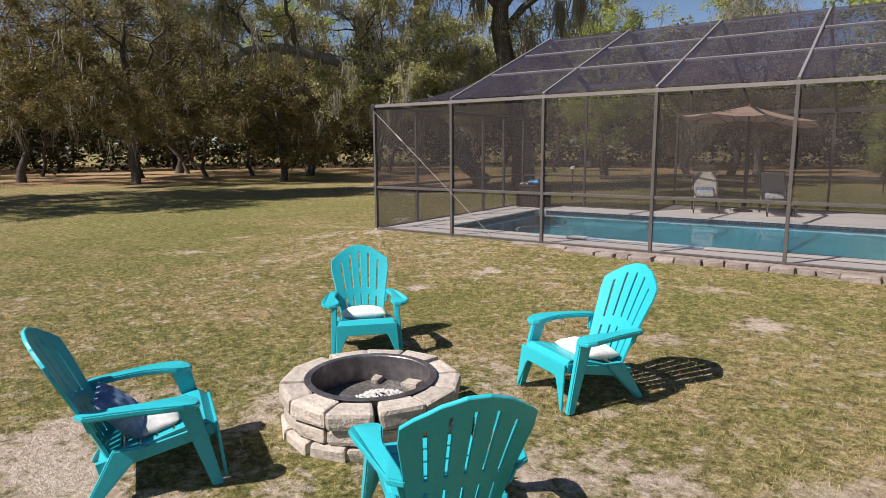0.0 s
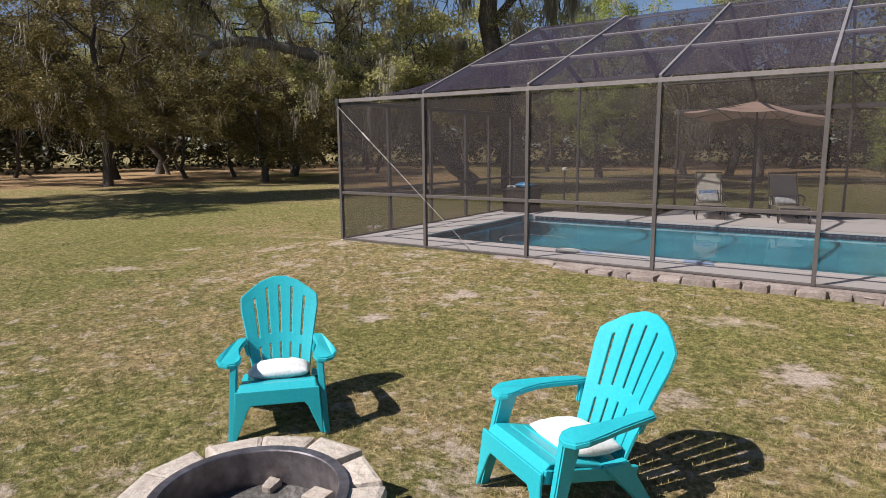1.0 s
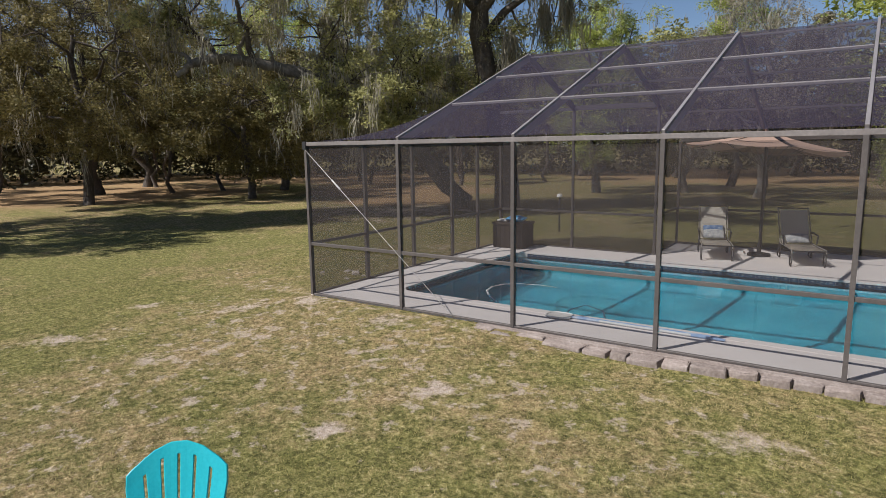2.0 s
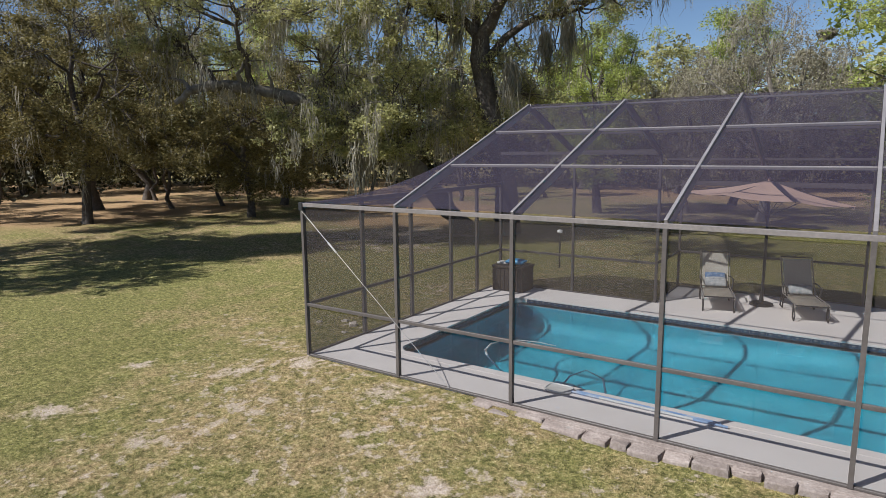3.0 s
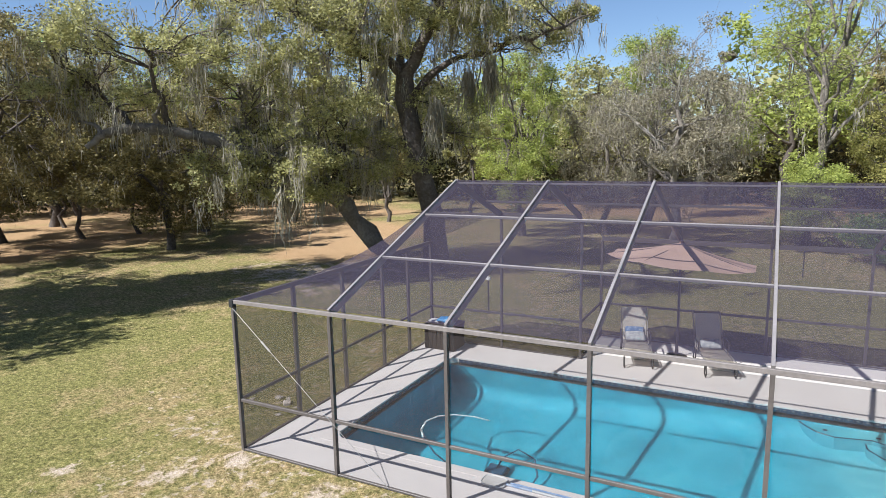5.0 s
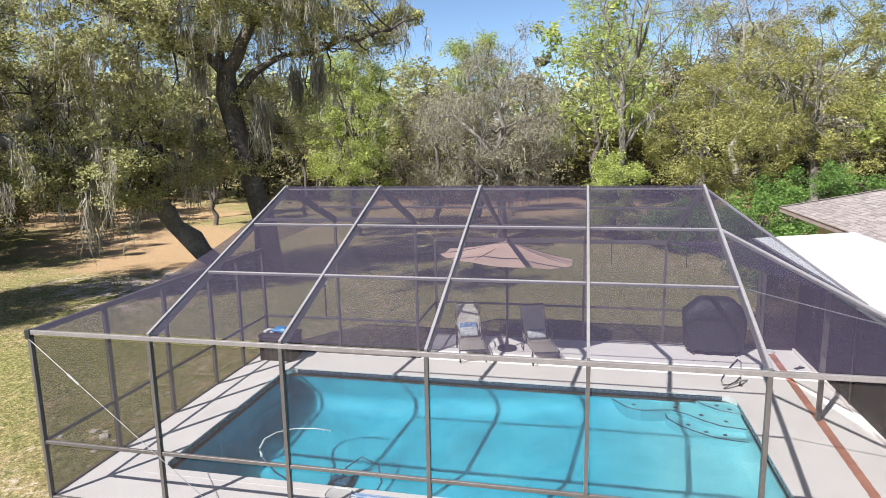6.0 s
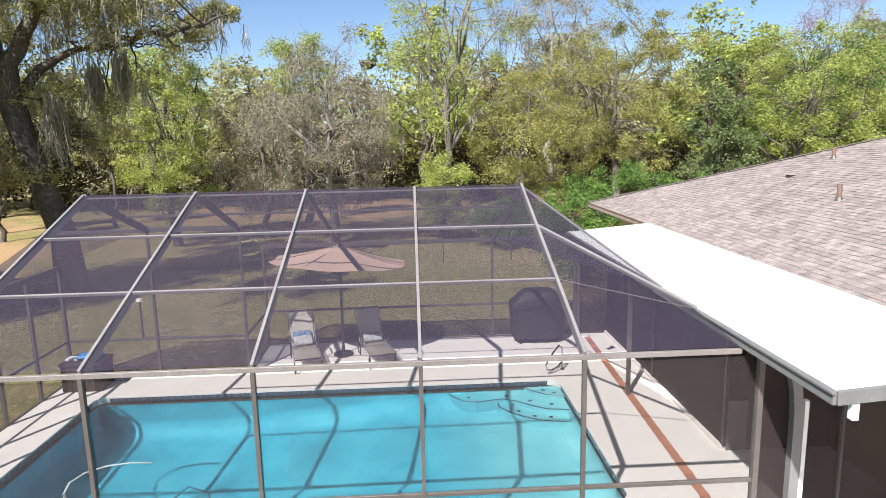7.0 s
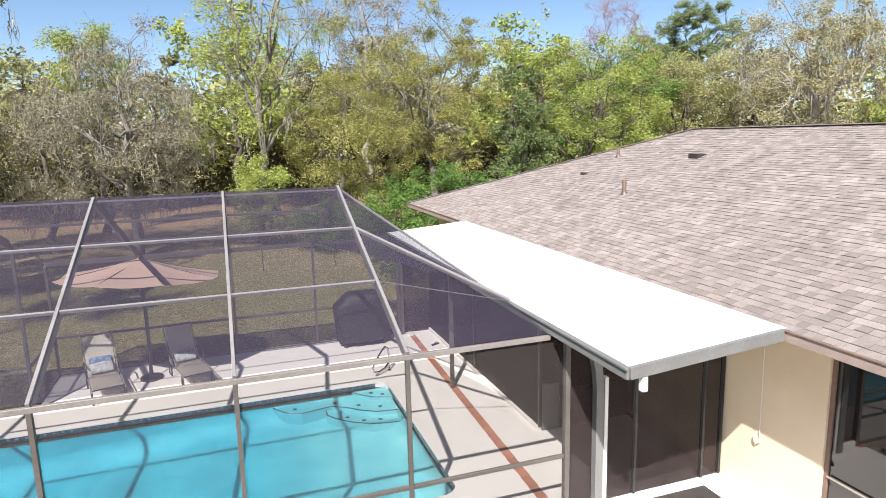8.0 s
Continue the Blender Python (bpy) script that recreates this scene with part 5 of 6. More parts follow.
def build_fire_pit():
    gz = ground_height(*PIT) - 0.02
    pit = thing("fire_pit", (*PIT, gz), "round fire pit of tan tumbled stones with a steel ring", "fire pit")
    pit.matrix_world = pose(*PIT, gz) @ Matrix.Scale(0.97, 4)
    rng = random.Random(3)
    for course, (z, h, n, out) in enumerate(((-0.02, 0.125, 14, 0.68), (0.108, 0.125, 14, 0.675), (0.236, 0.14, 12, 0.695))):
        w = 2 * math.pi * out / n
        for k in range(n):
            t = 360 * (k + (0.5 if course % 2 else 0.0)) / n + rng.uniform(-1.5, 1.5)
            d = 0.22 if course == 2 else 0.19
            bm = rough_stone(w - rng.uniform(0.003, 0.012), d, h - rng.uniform(0.0, 0.012), course * 40 + k, wedge=0.34)
            ob = part("stone", bm, STONE, pit)
            o = out + rng.uniform(-0.012, 0.014)
            ob.matrix_basis = pose(o * math.cos(radians(t)), o * math.sin(radians(t)), z, rng.uniform(-1.5, 1.5), rng.uniform(-1.5, 1.5), t + 90)
    n = 48
    bm = bmesh.new()
    loop = [(0.472, 0.14), (0.472, 0.375), (0.517, 0.38), (0.517, 0.386), (0.465, 0.386), (0.46, 0.378), (0.46, 0.14), (0.472, 0.14)]
    rings = [[bm.verts.new((r * math.cos(2 * math.pi * k / n), r * math.sin(2 * math.pi * k / n), z)) for k in range(n)] for r, z in loop]
    for r0, r1 in zip(rings, rings[1:]):
        for k in range(n):
            bm.faces.new((r0[k], r0[(k + 1) % n], r1[(k + 1) % n], r1[k]))
    bmesh.ops.recalc_face_normals(bm, faces=bm.faces)
    part("steel_ring", bm, STEEL, pit, "sooty dark steel liner ring", smooth=False)
    bm = tube([(0, 0, -0.02), (0, 0, 0.165)], [0.485, 0.485], 32)
    part("ash_bed", bm, ASH, pit)
    for k, (x, y, s) in enumerate(((0.12, 0.38, 0.11), (0.33, 0.25, 0.10), (-0.2, 0.38, 0.07))):
        ob = part("loose_stone", rough_stone(s * 1.5, s, s * 0.7, 200 + k), STONE, pit)
        ob.matrix_basis = pose(x, y - s / 2, 0.16, 4, -4, k * 50)
    bm = bmesh.new()
    for _ in range(420):
        a, r = rng.uniform(0, 6.28), 0.24 * math.sqrt(rng.random())
        s = rng.uniform(0.008, 0.017)
        m = Matrix.Translation((0.08 + r * math.cos(a), 0.05 + 0.9 * r * math.sin(a), 0.165 + s * 0.5 + 0.3 * max(0, 0.24 - r))) @ Matrix.Diagonal((s * 1.3, s, s * 0.8, 1))
        bmesh.ops.create_icosphere(bm, subdivisions=1, radius=1.0, matrix=m)
    tagged(part("gravel", bm, GRAVEL, pit, "pale gravel heap"), kind="stuff")


build_fire_pit()


build_small_things()


# ---- lawn chairs ----
def adirondack_chair():
    """A moulded plastic Adirondack chair; its front towards +x."""
    ob = thing("adirondack_chair", (0, 0, 0), "turquoise plastic Adirondack lawn chair", "chair", "chairs round the fire pit")

    def shell(name, place, us, vs, hole, thick, material=TEAL):
        bm = bmesh.new()
        grid = [[bm.verts.new(place(u, v)) for u in us] for v in vs]
        for j in range(len(vs) - 1):
            for i in range(len(us) - 1):
                if not hole((us[i] + us[i + 1]) / 2, (vs[j] + vs[j + 1]) / 2):
                    bm.faces.new((grid[j][i], grid[j][i + 1], grid[j + 1][i + 1], grid[j + 1][i]))
        bmesh.ops.delete(bm, geom=[v for v in bm.verts if not v.link_faces], context="VERTS")
        bmesh.ops.solidify(bm, geom=bm.faces[:], thickness=thick)
        edges = [e for e in bm.edges if len(e.link_faces) == 2 and e.calc_face_angle(0) > 0.9]
        bmesh.ops.bevel(bm, geom=edges, offset=0.004, segments=1, affect="EDGES")
        return part(name, bm, material, ob)

    slots = [-0.66, -0.33, 0.0, 0.33, 0.66]
    us = sorted({-1.0, 1.0, *(s + o for s in slots for o in (-0.027, 0.027)), *(s + 0.165 for s in [-0.825] + slots), -0.9, 0.9})
    vs = [0.0, 0.05, 0.10, 0.16, 0.22, 0.28, 0.34, 0.40, 0.44, 0.50, 0.56, 0.62, 0.68, 0.74, 0.80, 0.86, 0.90, 0.94, 0.97, 1.0]

    def back(u, v):
        half = 0.205 + 0.085 * min(1.0, v / 0.85) ** 1.3
        top = 0.875 - 0.17 * abs(u) ** 1.9 - (0.005 if v == 1.0 and any(abs(abs(u - c) - 0.027) < 0.004 for c in slots) else 0.0)
        s = v * top
        y = u * half
        bow = 0.05 * (1 - u * u)
        x = -0.12 - 0.33 * s - 0.04 * s * s - bow
        z = 0.22 + 0.845 * s
        return (x, y, z)

    shell("backrest", back, us, vs, lambda u, v: any(abs(u - s) < 0.025 for s in slots) and (0.03 < v < 0.36 or 0.43 < v < (0.90 - 0.05 * abs(u))), 0.022)
    seat_vs = [0.0, 0.06, 0.12, 0.18, 0.195, 0.33, 0.345, 0.48, 0.495, 0.63, 0.645, 0.78, 0.795, 0.92, 1.0]

    def seat(u, v):
        x = 0.40 - 0.60 * v
        z = 0.385 - 0.19 * v + 0.02 * math.sin(v * math.pi) - (0.05 * (1 - v / 0.08) ** 2 if v < 0.08 else 0)
        return (x + (0.015 if v < 0.05 else 0), u * (0.258 - 0.02 * v), z)

    gaps = (0.1875, 0.3375, 0.4875, 0.6375, 0.7875)
    shell("seat", seat, [-1, -0.9, -0.45, 0.0, 0.45, 0.9, 1], seat_vs, lambda u, v: abs(u) < 0.9 and any(abs(v - g) < 0.008 for g in gaps), 0.022)

    def apron(u, v):
        drop = max(0.0, (abs(u) - 0.66) / 0.34)
        low = 0.10 + 0.235 * min(1.0, drop * 1.12)
        return (0.412 + 0.035 * v * low / 0.33, u * (0.278 + 0.05 * v * low), 0.348 - low * v)

    shell("apron", apron, [-1, -0.94, -0.88, -0.82, -0.76, -0.7, -0.62, -0.3, 0, 0.3, 0.62, 0.7, 0.76, 0.82, 0.88, 0.94, 1], [0, 0.25, 0.5, 0.75, 1], lambda u, v: False, 0.018)
    for s in (-1, 1):
        bm = bmesh.new()
        outline = [(0.29, 0.245), (0.33, 0.275), (0.338, 0.33), (0.315, 0.385), (0.25, 0.41), (0.15, 0.40), (0.03, 0.375), (-0.1, 0.35), (-0.24, 0.32), (-0.285, 0.25), (-0.2, 0.245), (-0.05, 0.262), (0.06, 0.272), (0.16, 0.26), (0.24, 0.242)]
        z_at = lambda x: 0.540 - 0.06 * max(0.0, -x - 0.02) - 0.3 * max(0.0, x - 0.26)
        low = [bm.verts.new((x, s * y, z_at(x) - 0.034)) for x, y in outline]
        up = [bm.verts.new((x, s * y, z_at(x))) for x, y in outline]
        bm.faces.new(up if s > 0 else up[::-1])
        bm.faces.new(low[::-1] if s > 0 else low)
        for k in range(len(up)):
            q = (low[k - 1], low[k], up[k], up[k - 1])
            bm.faces.new(q if s > 0 else q[::-1])
        bmesh.ops.recalc_face_normals(bm, faces=bm.faces)
        bmesh.ops.bevel(bm, geom=[e for e in bm.edges if e.calc_face_angle(0) > 0.9], offset=0.008, segments=2, affect="EDGES")
        part("armrest", bm, TEAL, ob)

        def leg(a, b, ta, tb, depth_a, depth_b):
            lb = bmesh.new()
            rings = []
            for p, t, d in ((a, ta, depth_a), (b, tb, depth_b)):
                rings.append([lb.verts.new((p[0] + dx * d / 2, p[1] + dy * t / 2, p[2])) for dx, dy in ((-1, -1), (1, -1), (1, 1), (-1, 1))])
            lb.faces.new(rings[0])
            lb.faces.new(rings[1][::-1])
            for k in range(4):
                lb.faces.new((rings[0][k], rings[1][k], rings[1][(k + 1) % 4], rings[0][(k + 1) % 4]))
            bmesh.ops.recalc_face_normals(lb, faces=lb.faces)
            bmesh.ops.bevel(lb, geom=lb.edges[:], offset=0.008, segments=2, affect="EDGES")
            return lb

        part("front_leg", leg((0.262, s * 0.288, 0.525), (0.405, s * 0.318, 0.0), 0.05, 0.042, 0.115, 0.06), TEAL, ob)
        part("rear_leg", leg((-0.03, s * 0.25, 0.29), (-0.25, s * 0.295, 0.0), 0.05, 0.042, 0.17, 0.06), TEAL, ob)
        part("side_rail", beam((0.40, s * 0.255, 0.32), (-0.2, s * 0.235, 0.19), 0.03, 0.07), TEAL, ob)
        part("arm_brace", leg((-0.235, s * 0.272, 0.525), (-0.20, s * 0.242, 0.40), 0.025, 0.025, 0.035, 0.05), TEAL, ob)
    return ob


CHAIR_SIZE = 1.05


def chair_pose(front, facing):
    f = Vector((*facing, 0)).normalized()
    turn = math.degrees(math.atan2(f.y, f.x))
    base = Vector((*front, 0)) - f * 0.42 * CHAIR_SIZE
    return pose(base.x, base.y, ground_height(base.x, base.y) + 0.004, 0, 0, turn) @ Matrix.Scale(CHAIR_SIZE, 4)


def on_chair(m, x, y, z, tilt, turn=0.0):
    return m @ pose(x, y, z, 0, tilt, turn)


chair = adirondack_chair()
CHAIRS = [((5.36, -6.39), (0.72, -0.69)), ((7.20, -6.28), (-0.50, -0.865)), ((5.74, -8.42), (0.50, 0.866)), ((7.255, -8.04), (-0.78, 0.63))]
chair.matrix_world = chair_pose(*CHAIRS[0])
for c in CHAIRS[1:]:
    copy_thing(chair, chair_pose(*c))


def chair_pillow(k, material, label, size=(0.38, 0.45, 0.14), x=0.02, z=0.352, tilt=-7):
    ob = thing("pillow", (0, 0, 0), label, "pillow")
    ob.matrix_world = on_chair(chair_pose(*CHAIRS[k]), x, 0, z, tilt)
    part("cover", cushion(*size), material, ob, smooth=True)


chair_pillow(0, PILLOW, "white woven pillow on the turquoise chair seat")
chair_pillow(1, PILLOW, "white woven pillow on the sunlit chair seat")
chair_pillow(2, BLUE_PILLOW, "blue printed pillow leaning on the chair back", (0.40, 0.44, 0.14), -0.07, 0.43, 46)
chair_pillow(2, GREY_PILLOW, "pale grey printed pillow on the chair seat", (0.28, 0.42, 0.10), 0.12, 0.352, -12)


# ---- trees ----
def tube_arrays(points, radii, sides):
    pts = np.asarray(points, float)
    n = len(pts)
    way = np.gradient(pts, axis=0)
    way /= np.linalg.norm(way, axis=1)[:, None] + 1e-9
    ref = np.array((0.31, 0.95, 0.05))
    a = np.cross(way, ref)
    a /= np.linalg.norm(a, axis=1)[:, None] + 1e-9
    b = np.cross(way, a)
    t = np.arange(sides) * 2 * np.pi / sides
    ring = pts[:, None, :] + (a[:, None, :] * np.cos(t)[None, :, None] + b[:, None, :] * np.sin(t)[None, :, None]) * np.asarray(radii)[:, None, None]
    i, k = np.meshgrid(np.arange(n - 1), np.arange(sides), indexing="ij")
    k2 = (k + 1) % sides
    quads = np.stack((i * sides + k, i * sides + k2, (i + 1) * sides + k2, (i + 1) * sides + k), -1).reshape(-1, 4)
    return ring.reshape(-1, 3), quads


class Wood:
    """Gathers tapered limbs into one mesh."""

    def __init__(self):
        self.v, self.f, self.n = [], [], 0

    def limb(self, points, radii, sides=6):
        v, f = tube_arrays(points, radii, sides)
        self.v.append(v)
        self.f.append(f + self.n)
        self.n += len(v)

    def made(self, name, material, parent):
        return array_mesh(name, np.concatenate(self.v), np.concatenate(self.f), material, parent, smooth=True)


def curve_between(rng, a, b, bend, n=7, sag=0.0):
    a, b = np.asarray(a, float), np.asarray(b, float)
    t = np.linspace(0, 1, n)[:, None]
    length = np.linalg.norm(b - a)
    mid = (a + b) / 2 + rng.normal(0, bend * length, 3) + np.array((0, 0, sag * length))
    p = (1 - t) ** 2 * a + 2 * t * (1 - t) * mid + t * t * b
    p[1:-1] += rng.normal(0, 0.025 * length, (n - 2, 3))
    return p


def leaf_arrays(rng, centers, size, wide=0.55, flat=0.5):
    """Small pointed leaves at the given points, turned every way."""
    n = len(centers)
    u = rng.normal(size=(n, 3))
    u[:, 2] *= flat
    u /= np.linalg.norm(u, axis=1)[:, None]
    v = np.cross(u, rng.normal(size=(n, 3)))
    v /= np.linalg.norm(v, axis=1)[:, None] + 1e-9
    s = size * rng.uniform(0.6, 1.4, n)[:, None]
    u, v = u * s * 0.5, v * s * 0.5 * wide
    verts = np.stack((centers - u * 0.8 + v, centers + u, centers - u * 0.8 - v), 1).reshape(-1, 3)
    return verts, np.arange(3 * n).reshape(-1, 3)


def moss_arrays(rng, tops, length, wide, strands):
    """Hanging moss: ragged tapering ribbons in tufts."""
    tops = np.repeat(tops, strands, 0) + rng.normal(0, 0.12, (len(tops) * strands, 3)) * np.array((1, 1, 1.6))
    n, seg = len(tops), 3
    ang = rng.uniform(0, np.pi, n)
    side = np.stack((np.cos(ang), np.sin(ang), np.zeros(n)), 1)
    long = length * rng.uniform(0.15, 1.0, n) ** 1.6
    verts = np.zeros((n, seg + 1, 2, 3))
    p = tops.copy()
    for s in range(seg + 1):
        w = wide * (1 - 0.8 * s / seg) * rng.uniform(0.5, 1.3, n)
        verts[:, s, 0], verts[:, s, 1] = p - side * w[:, None] / 2, p + side * w[:, None] / 2
        p = p + np.stack((rng.normal(0, 0.08, n) * long, rng.normal(0, 0.08, n) * long, -long / seg), 1)
    base = np.arange(n)[:, None] * (seg + 1) * 2 + np.arange(seg)[None, :] * 2
    faces = np.stack((base, base + 1, base + 3, base + 2), -1).reshape(-1, 4)
    return verts.reshape(-1, 3), faces


def crown_points(rng, clumps, count, radius):
    """Leaf places in uneven tufts round the clump centres."""
    clumps = np.asarray(clumps, float)
    weight = rng.uniform(0.4, 1.6, len(clumps))
    pick = rng.choice(len(clumps), count, p=weight / weight.sum())
    r = radius * rng.uniform(0.6, 1.35, len(clumps))[pick]
    sprays = 7
    spray_at = rng.normal(size=(len(clumps), sprays, 3)) * 0.46 * np.array((1.0, 1.0, 0.72))
    off = spray_at[pick, rng.integers(0, sprays, count)] * r[:, None] + np.clip(rng.normal(size=(count, 3)), -1.8, 1.8) * 0.25 * r[:, None] * np.array((1.0, 1.0, 0.75))
    return clumps[pick] + off


def tree(name, x, y, height, spread, base, label, leaf, bark=None, trunk=0.25, clumps=70, leaves=9000, leaf_size=0.2, tuft=0.85, moss=0, moss_long=1.5, seed=1,
         lean=(0.0, 0.0), twigs=2, group="trees behind the pool", kind="tree", limbs=7, wide=0.55):
    """A tree: tapered trunk, limbs to clumps of foliage inside an uneven crown, hanging moss."""
    rng = np.random.default_rng(seed)
    ob = thing(name, (x, y, ground_height(x, y) - 0.05), label, kind, group)
    bark = bark or BARK
    wood = Wood()
    cx, cy = lean
    head = np.array((cx, cy, height * 0.72))
    trunk_line = curve_between(rng, (0, 0, 0), head, 0.05, 9)
    wood.limb(trunk_line, trunk * np.array([1.35, 1.05, 0.95, 0.88, 0.8, 0.7, 0.6, 0.48, 0.35]), 9)
    mid = np.array((cx * 0.7, cy * 0.7, (height + base) / 2))
    half = np.array((spread, spread, (height - base) / 2))
    centers, mains = [], []
    for k in range(limbs):
        a = 2 * np.pi * (k + rng.uniform(-0.3, 0.3)) / limbs
        i = rng.integers(3, 8)
        e = mid + half * np.array((np.cos(a) * 0.62, np.sin(a) * 0.62, rng.uniform(-0.45, 0.65)))
        line = curve_between(rng, trunk_line[i], e, 0.10, 8, 0.06)
        r0 = trunk * (0.62 - 0.045 * i)
        wood.limb(line, np.linspace(r0, r0 * 0.3, 8), 7)
        mains.append(line)
    joints = np.concatenate([m[2:] for m in mains] + [trunk_line[4:]])
    while len(centers) < clumps:
        d = rng.normal(size=3)
        d /= np.linalg.norm(d)
        c = mid + half * d * rng.uniform(0.35, 1.0) ** 0.6 * rng.uniform(0.8, 1.08)
        if c[2] < base * 0.6:
            continue
        centers.append(c)
        j = joints[np.argmin(np.linalg.norm(joints - c, axis=1) + rng.uniform(0, 1.0, len(joints)))]
        r0 = max(0.02, trunk * 0.13)
        line = curve_between(rng, j, c, 0.12, 6)
        wood.limb(line, np.linspace(r0, r0 * 0.3, 6), 5)
        for _ in range(twigs):
            e = c + rng.normal(0, tuft * 0.75, 3)
            wood.limb(curve_between(rng, line[rng.integers(2, 5)], e, 0.12, 4), np.linspace(r0 * 0.4, r0 * 0.12, 4), 4)
    wood.made("trunk", bark, ob)
    if leaves:
        v, f = leaf_arrays(rng, crown_points(rng, centers, leaves, tuft), leaf_size, wide)
        tagged(array_mesh("crown", v, f, leaf, ob), kind="stuff")
    if moss:
        pick = np.asarray(centers)[rng.integers(0, len(centers), moss)] + rng.normal(0, tuft * 0.5, (moss, 3)) - np.array((0, 0, tuft * 0.2))
        v, f = moss_arrays(rng, pick, moss_long, 0.05, 9)
        tagged(array_mesh("moss", v, f, MOSS, ob), kind="stuff")
    return ob


def big_oak():
    """The old live oak: two stems from one root, the low one reaching far out over the lawn."""
    rng = np.random.default_rng(21)
    ox, oy = -5.2, 16.8
    oz = ground_height(ox, oy) - 0.05
    ob = thing("live_oak", (ox, oy, oz), "old live oak hung with grey spanish moss", "tree", "trees behind the pool")
    wood = Wood()
    o = np.array((ox, oy, oz))
    stem = np.array(((-5.0, 16.8, -0.1), (-5.05, 16.7, 2.2), (-5.4, 16.3, 4.2), (-5.7, 16.1, 6.0), (-5.95, 16.0, 7.4), (-5.9, 16.0, 8.4))) - o
    wood.limb(stem, [0.62, 0.47, 0.42, 0.42, 0.44, 0.36], 12)
    low = np.array(((-7.27, 16.80, 0.00), (-7.77, 16.30, 0.83), (-9.34, 15.20, 3.16), (-10.75, 14.40, 4.93), (-8.3, 13.76, 3.52), (-9.38, 12.51, 4.48), (-10.27, 11.47, 5.06), (-10.92, 10.72, 5.52), (-11.56, 9.98, 5.85),
                    (-12.26, 9.17, 6.1), (-12.94, 8.38, 6.16), (-13.48, 7.75, 6.18), (-13.8, 7.4, 5.95), (-14.2, 7.0, 5.5))) - o
    limb = Wood()
    reach = np.linspace(0, len(low) - 1, 53)
    line = np.stack([np.interp(reach, np.arange(len(low)), low[:, k]) for k in range(3)], 1)
    girth = np.interp(reach, np.arange(len(low)), [0.5, 0.42, 0.40, 0.35, 0.32, 0.29, 0.27, 0.26, 0.24, 0.22, 0.20, 0.18, 0.15, 0.09])
    line[2:-2] += rng.normal(0, 0.05, (len(line) - 4, 3))
    limb.limb(line, girth * rng.uniform(0.82, 1.2, len(line)), 10)
    for k, way, r in ((38, (0.3, 0.3, 1.3), 0.13), (44, (-0.5, 0.2, 0.9), 0.10), (33, (0.2, -0.5, 0.8), 0.09), (47, (-0.9, -0.3, 0.5), 0.11), (49, (-0.6, 0.3, -0.6), 0.08), (28, (-0.3, 0.5, 1.1), 0.08)):
        limb.limb(curve_between(rng, line[k], line[k] + np.array(way), 0.16, 8), np.linspace(r, r * 0.3, 8), 7)
    mains = [low[4:], stem[3:]]
    ends = [((-5.9, 16.0, 8.3), (-4.3, 16.9, 11.5), 0.3), ((-5.9, 16.0, 8.2), (-9.0, 13.6, 10.4), 0.24), ((-5.8, 16.0, 7.2), (-2.4, 18.0, 9.3), 0.2), ((-5.9, 16.0, 8.0), (-7.5, 18.5, 11.8), 0.2),
            ((-4.9, 16.5, 10.2), (-1.2, 17.5, 12.4), 0.18), ((-8.0, 14.4, 10.0), (-13.0, 10.0, 11.5), 0.16), ((-4.6, 16.7, 11.0), (-6.5, 14.0, 13.8), 0.14), ((-12.3, 9.2, 6.15), (-11.8, 8.2, 8.8), 0.14),
            ((-10.3, 11.5, 5.1), (-12.5, 13.0, 8.0), 0.14), ((-13.0, 8.4, 6.2), (-16.5, 8.4, 7.9), 0.12), ((-8.3, 13.8, 3.6), (-9.5, 16.5, 6.5), 0.14), ((-3.4, 17.4, 9.0), (1.0, 16.2, 9.6), 0.12), ((-4.6, 16.7, 11.2), (-2.0, 9.0, 12.0), 0.14)]
    for a, b, r in ends:
        line = curve_between(rng, np.array(a) - o, np.array(b) - o, 0.10, 9, 0.08)
        wood.limb(line, np.linspace(r, r * 0.35, 9), 8)
        mains.append(line)
    joints = np.concatenate(mains)
    centers = []
    fields = [((-5.5, 16.0, 11.3), (4.5, 4.5, 2.6), 70), ((-9.5, 12.5, 9.6), (4.6, 4.6, 2.4), 60), ((-13.6, 8.5, 8.8), (4.0, 4.0, 1.8), 36), ((-1.8, 17.4, 10.2), (3.4, 3.2, 2.0), 34), ((-9.5, 13.5, 6.6), (3.4, 3.4, 1.8), 34),
              ((-4.2, 17.6, 7.0), (2.4, 2.4, 2.0), 14), ((-7.2, 15.6, 4.6), (2.0, 2.0, 1.3), 12), ((-8.3, 12.0, 4.5), (1.9, 1.9, 1.2), 22), ((-10.5, 10.2, 4.6), (1.6, 1.6, 0.9), 12), ((-1.9, 8.3, 12.0), (3.0, 2.6, 1.2), 26)]
    for c0, s, n in fields:
        for _ in range(n):
            d = rng.normal(size=3)
            d /= np.linalg.norm(d)
            c = np.array(c0) - o + np.array(s) * d * rng.uniform(0.2, 1.0) ** 0.5
            centers.append(c)
            j = joints[np.argmin(np.linalg.norm(joints - c, axis=1) + rng.uniform(0, 0.8, len(joints)))]
            line = curve_between(rng, j, c, 0.13, 6)
            wood.limb(line, np.linspace(0.045, 0.012, 6), 5)
            for _ in range(2):
                wood.limb(curve_between(rng, line[3], c + rng.normal(0, 0.7, 3), 0.12, 4), np.linspace(0.018, 0.006, 4), 4)
    wood.made("trunk", BARK, ob)
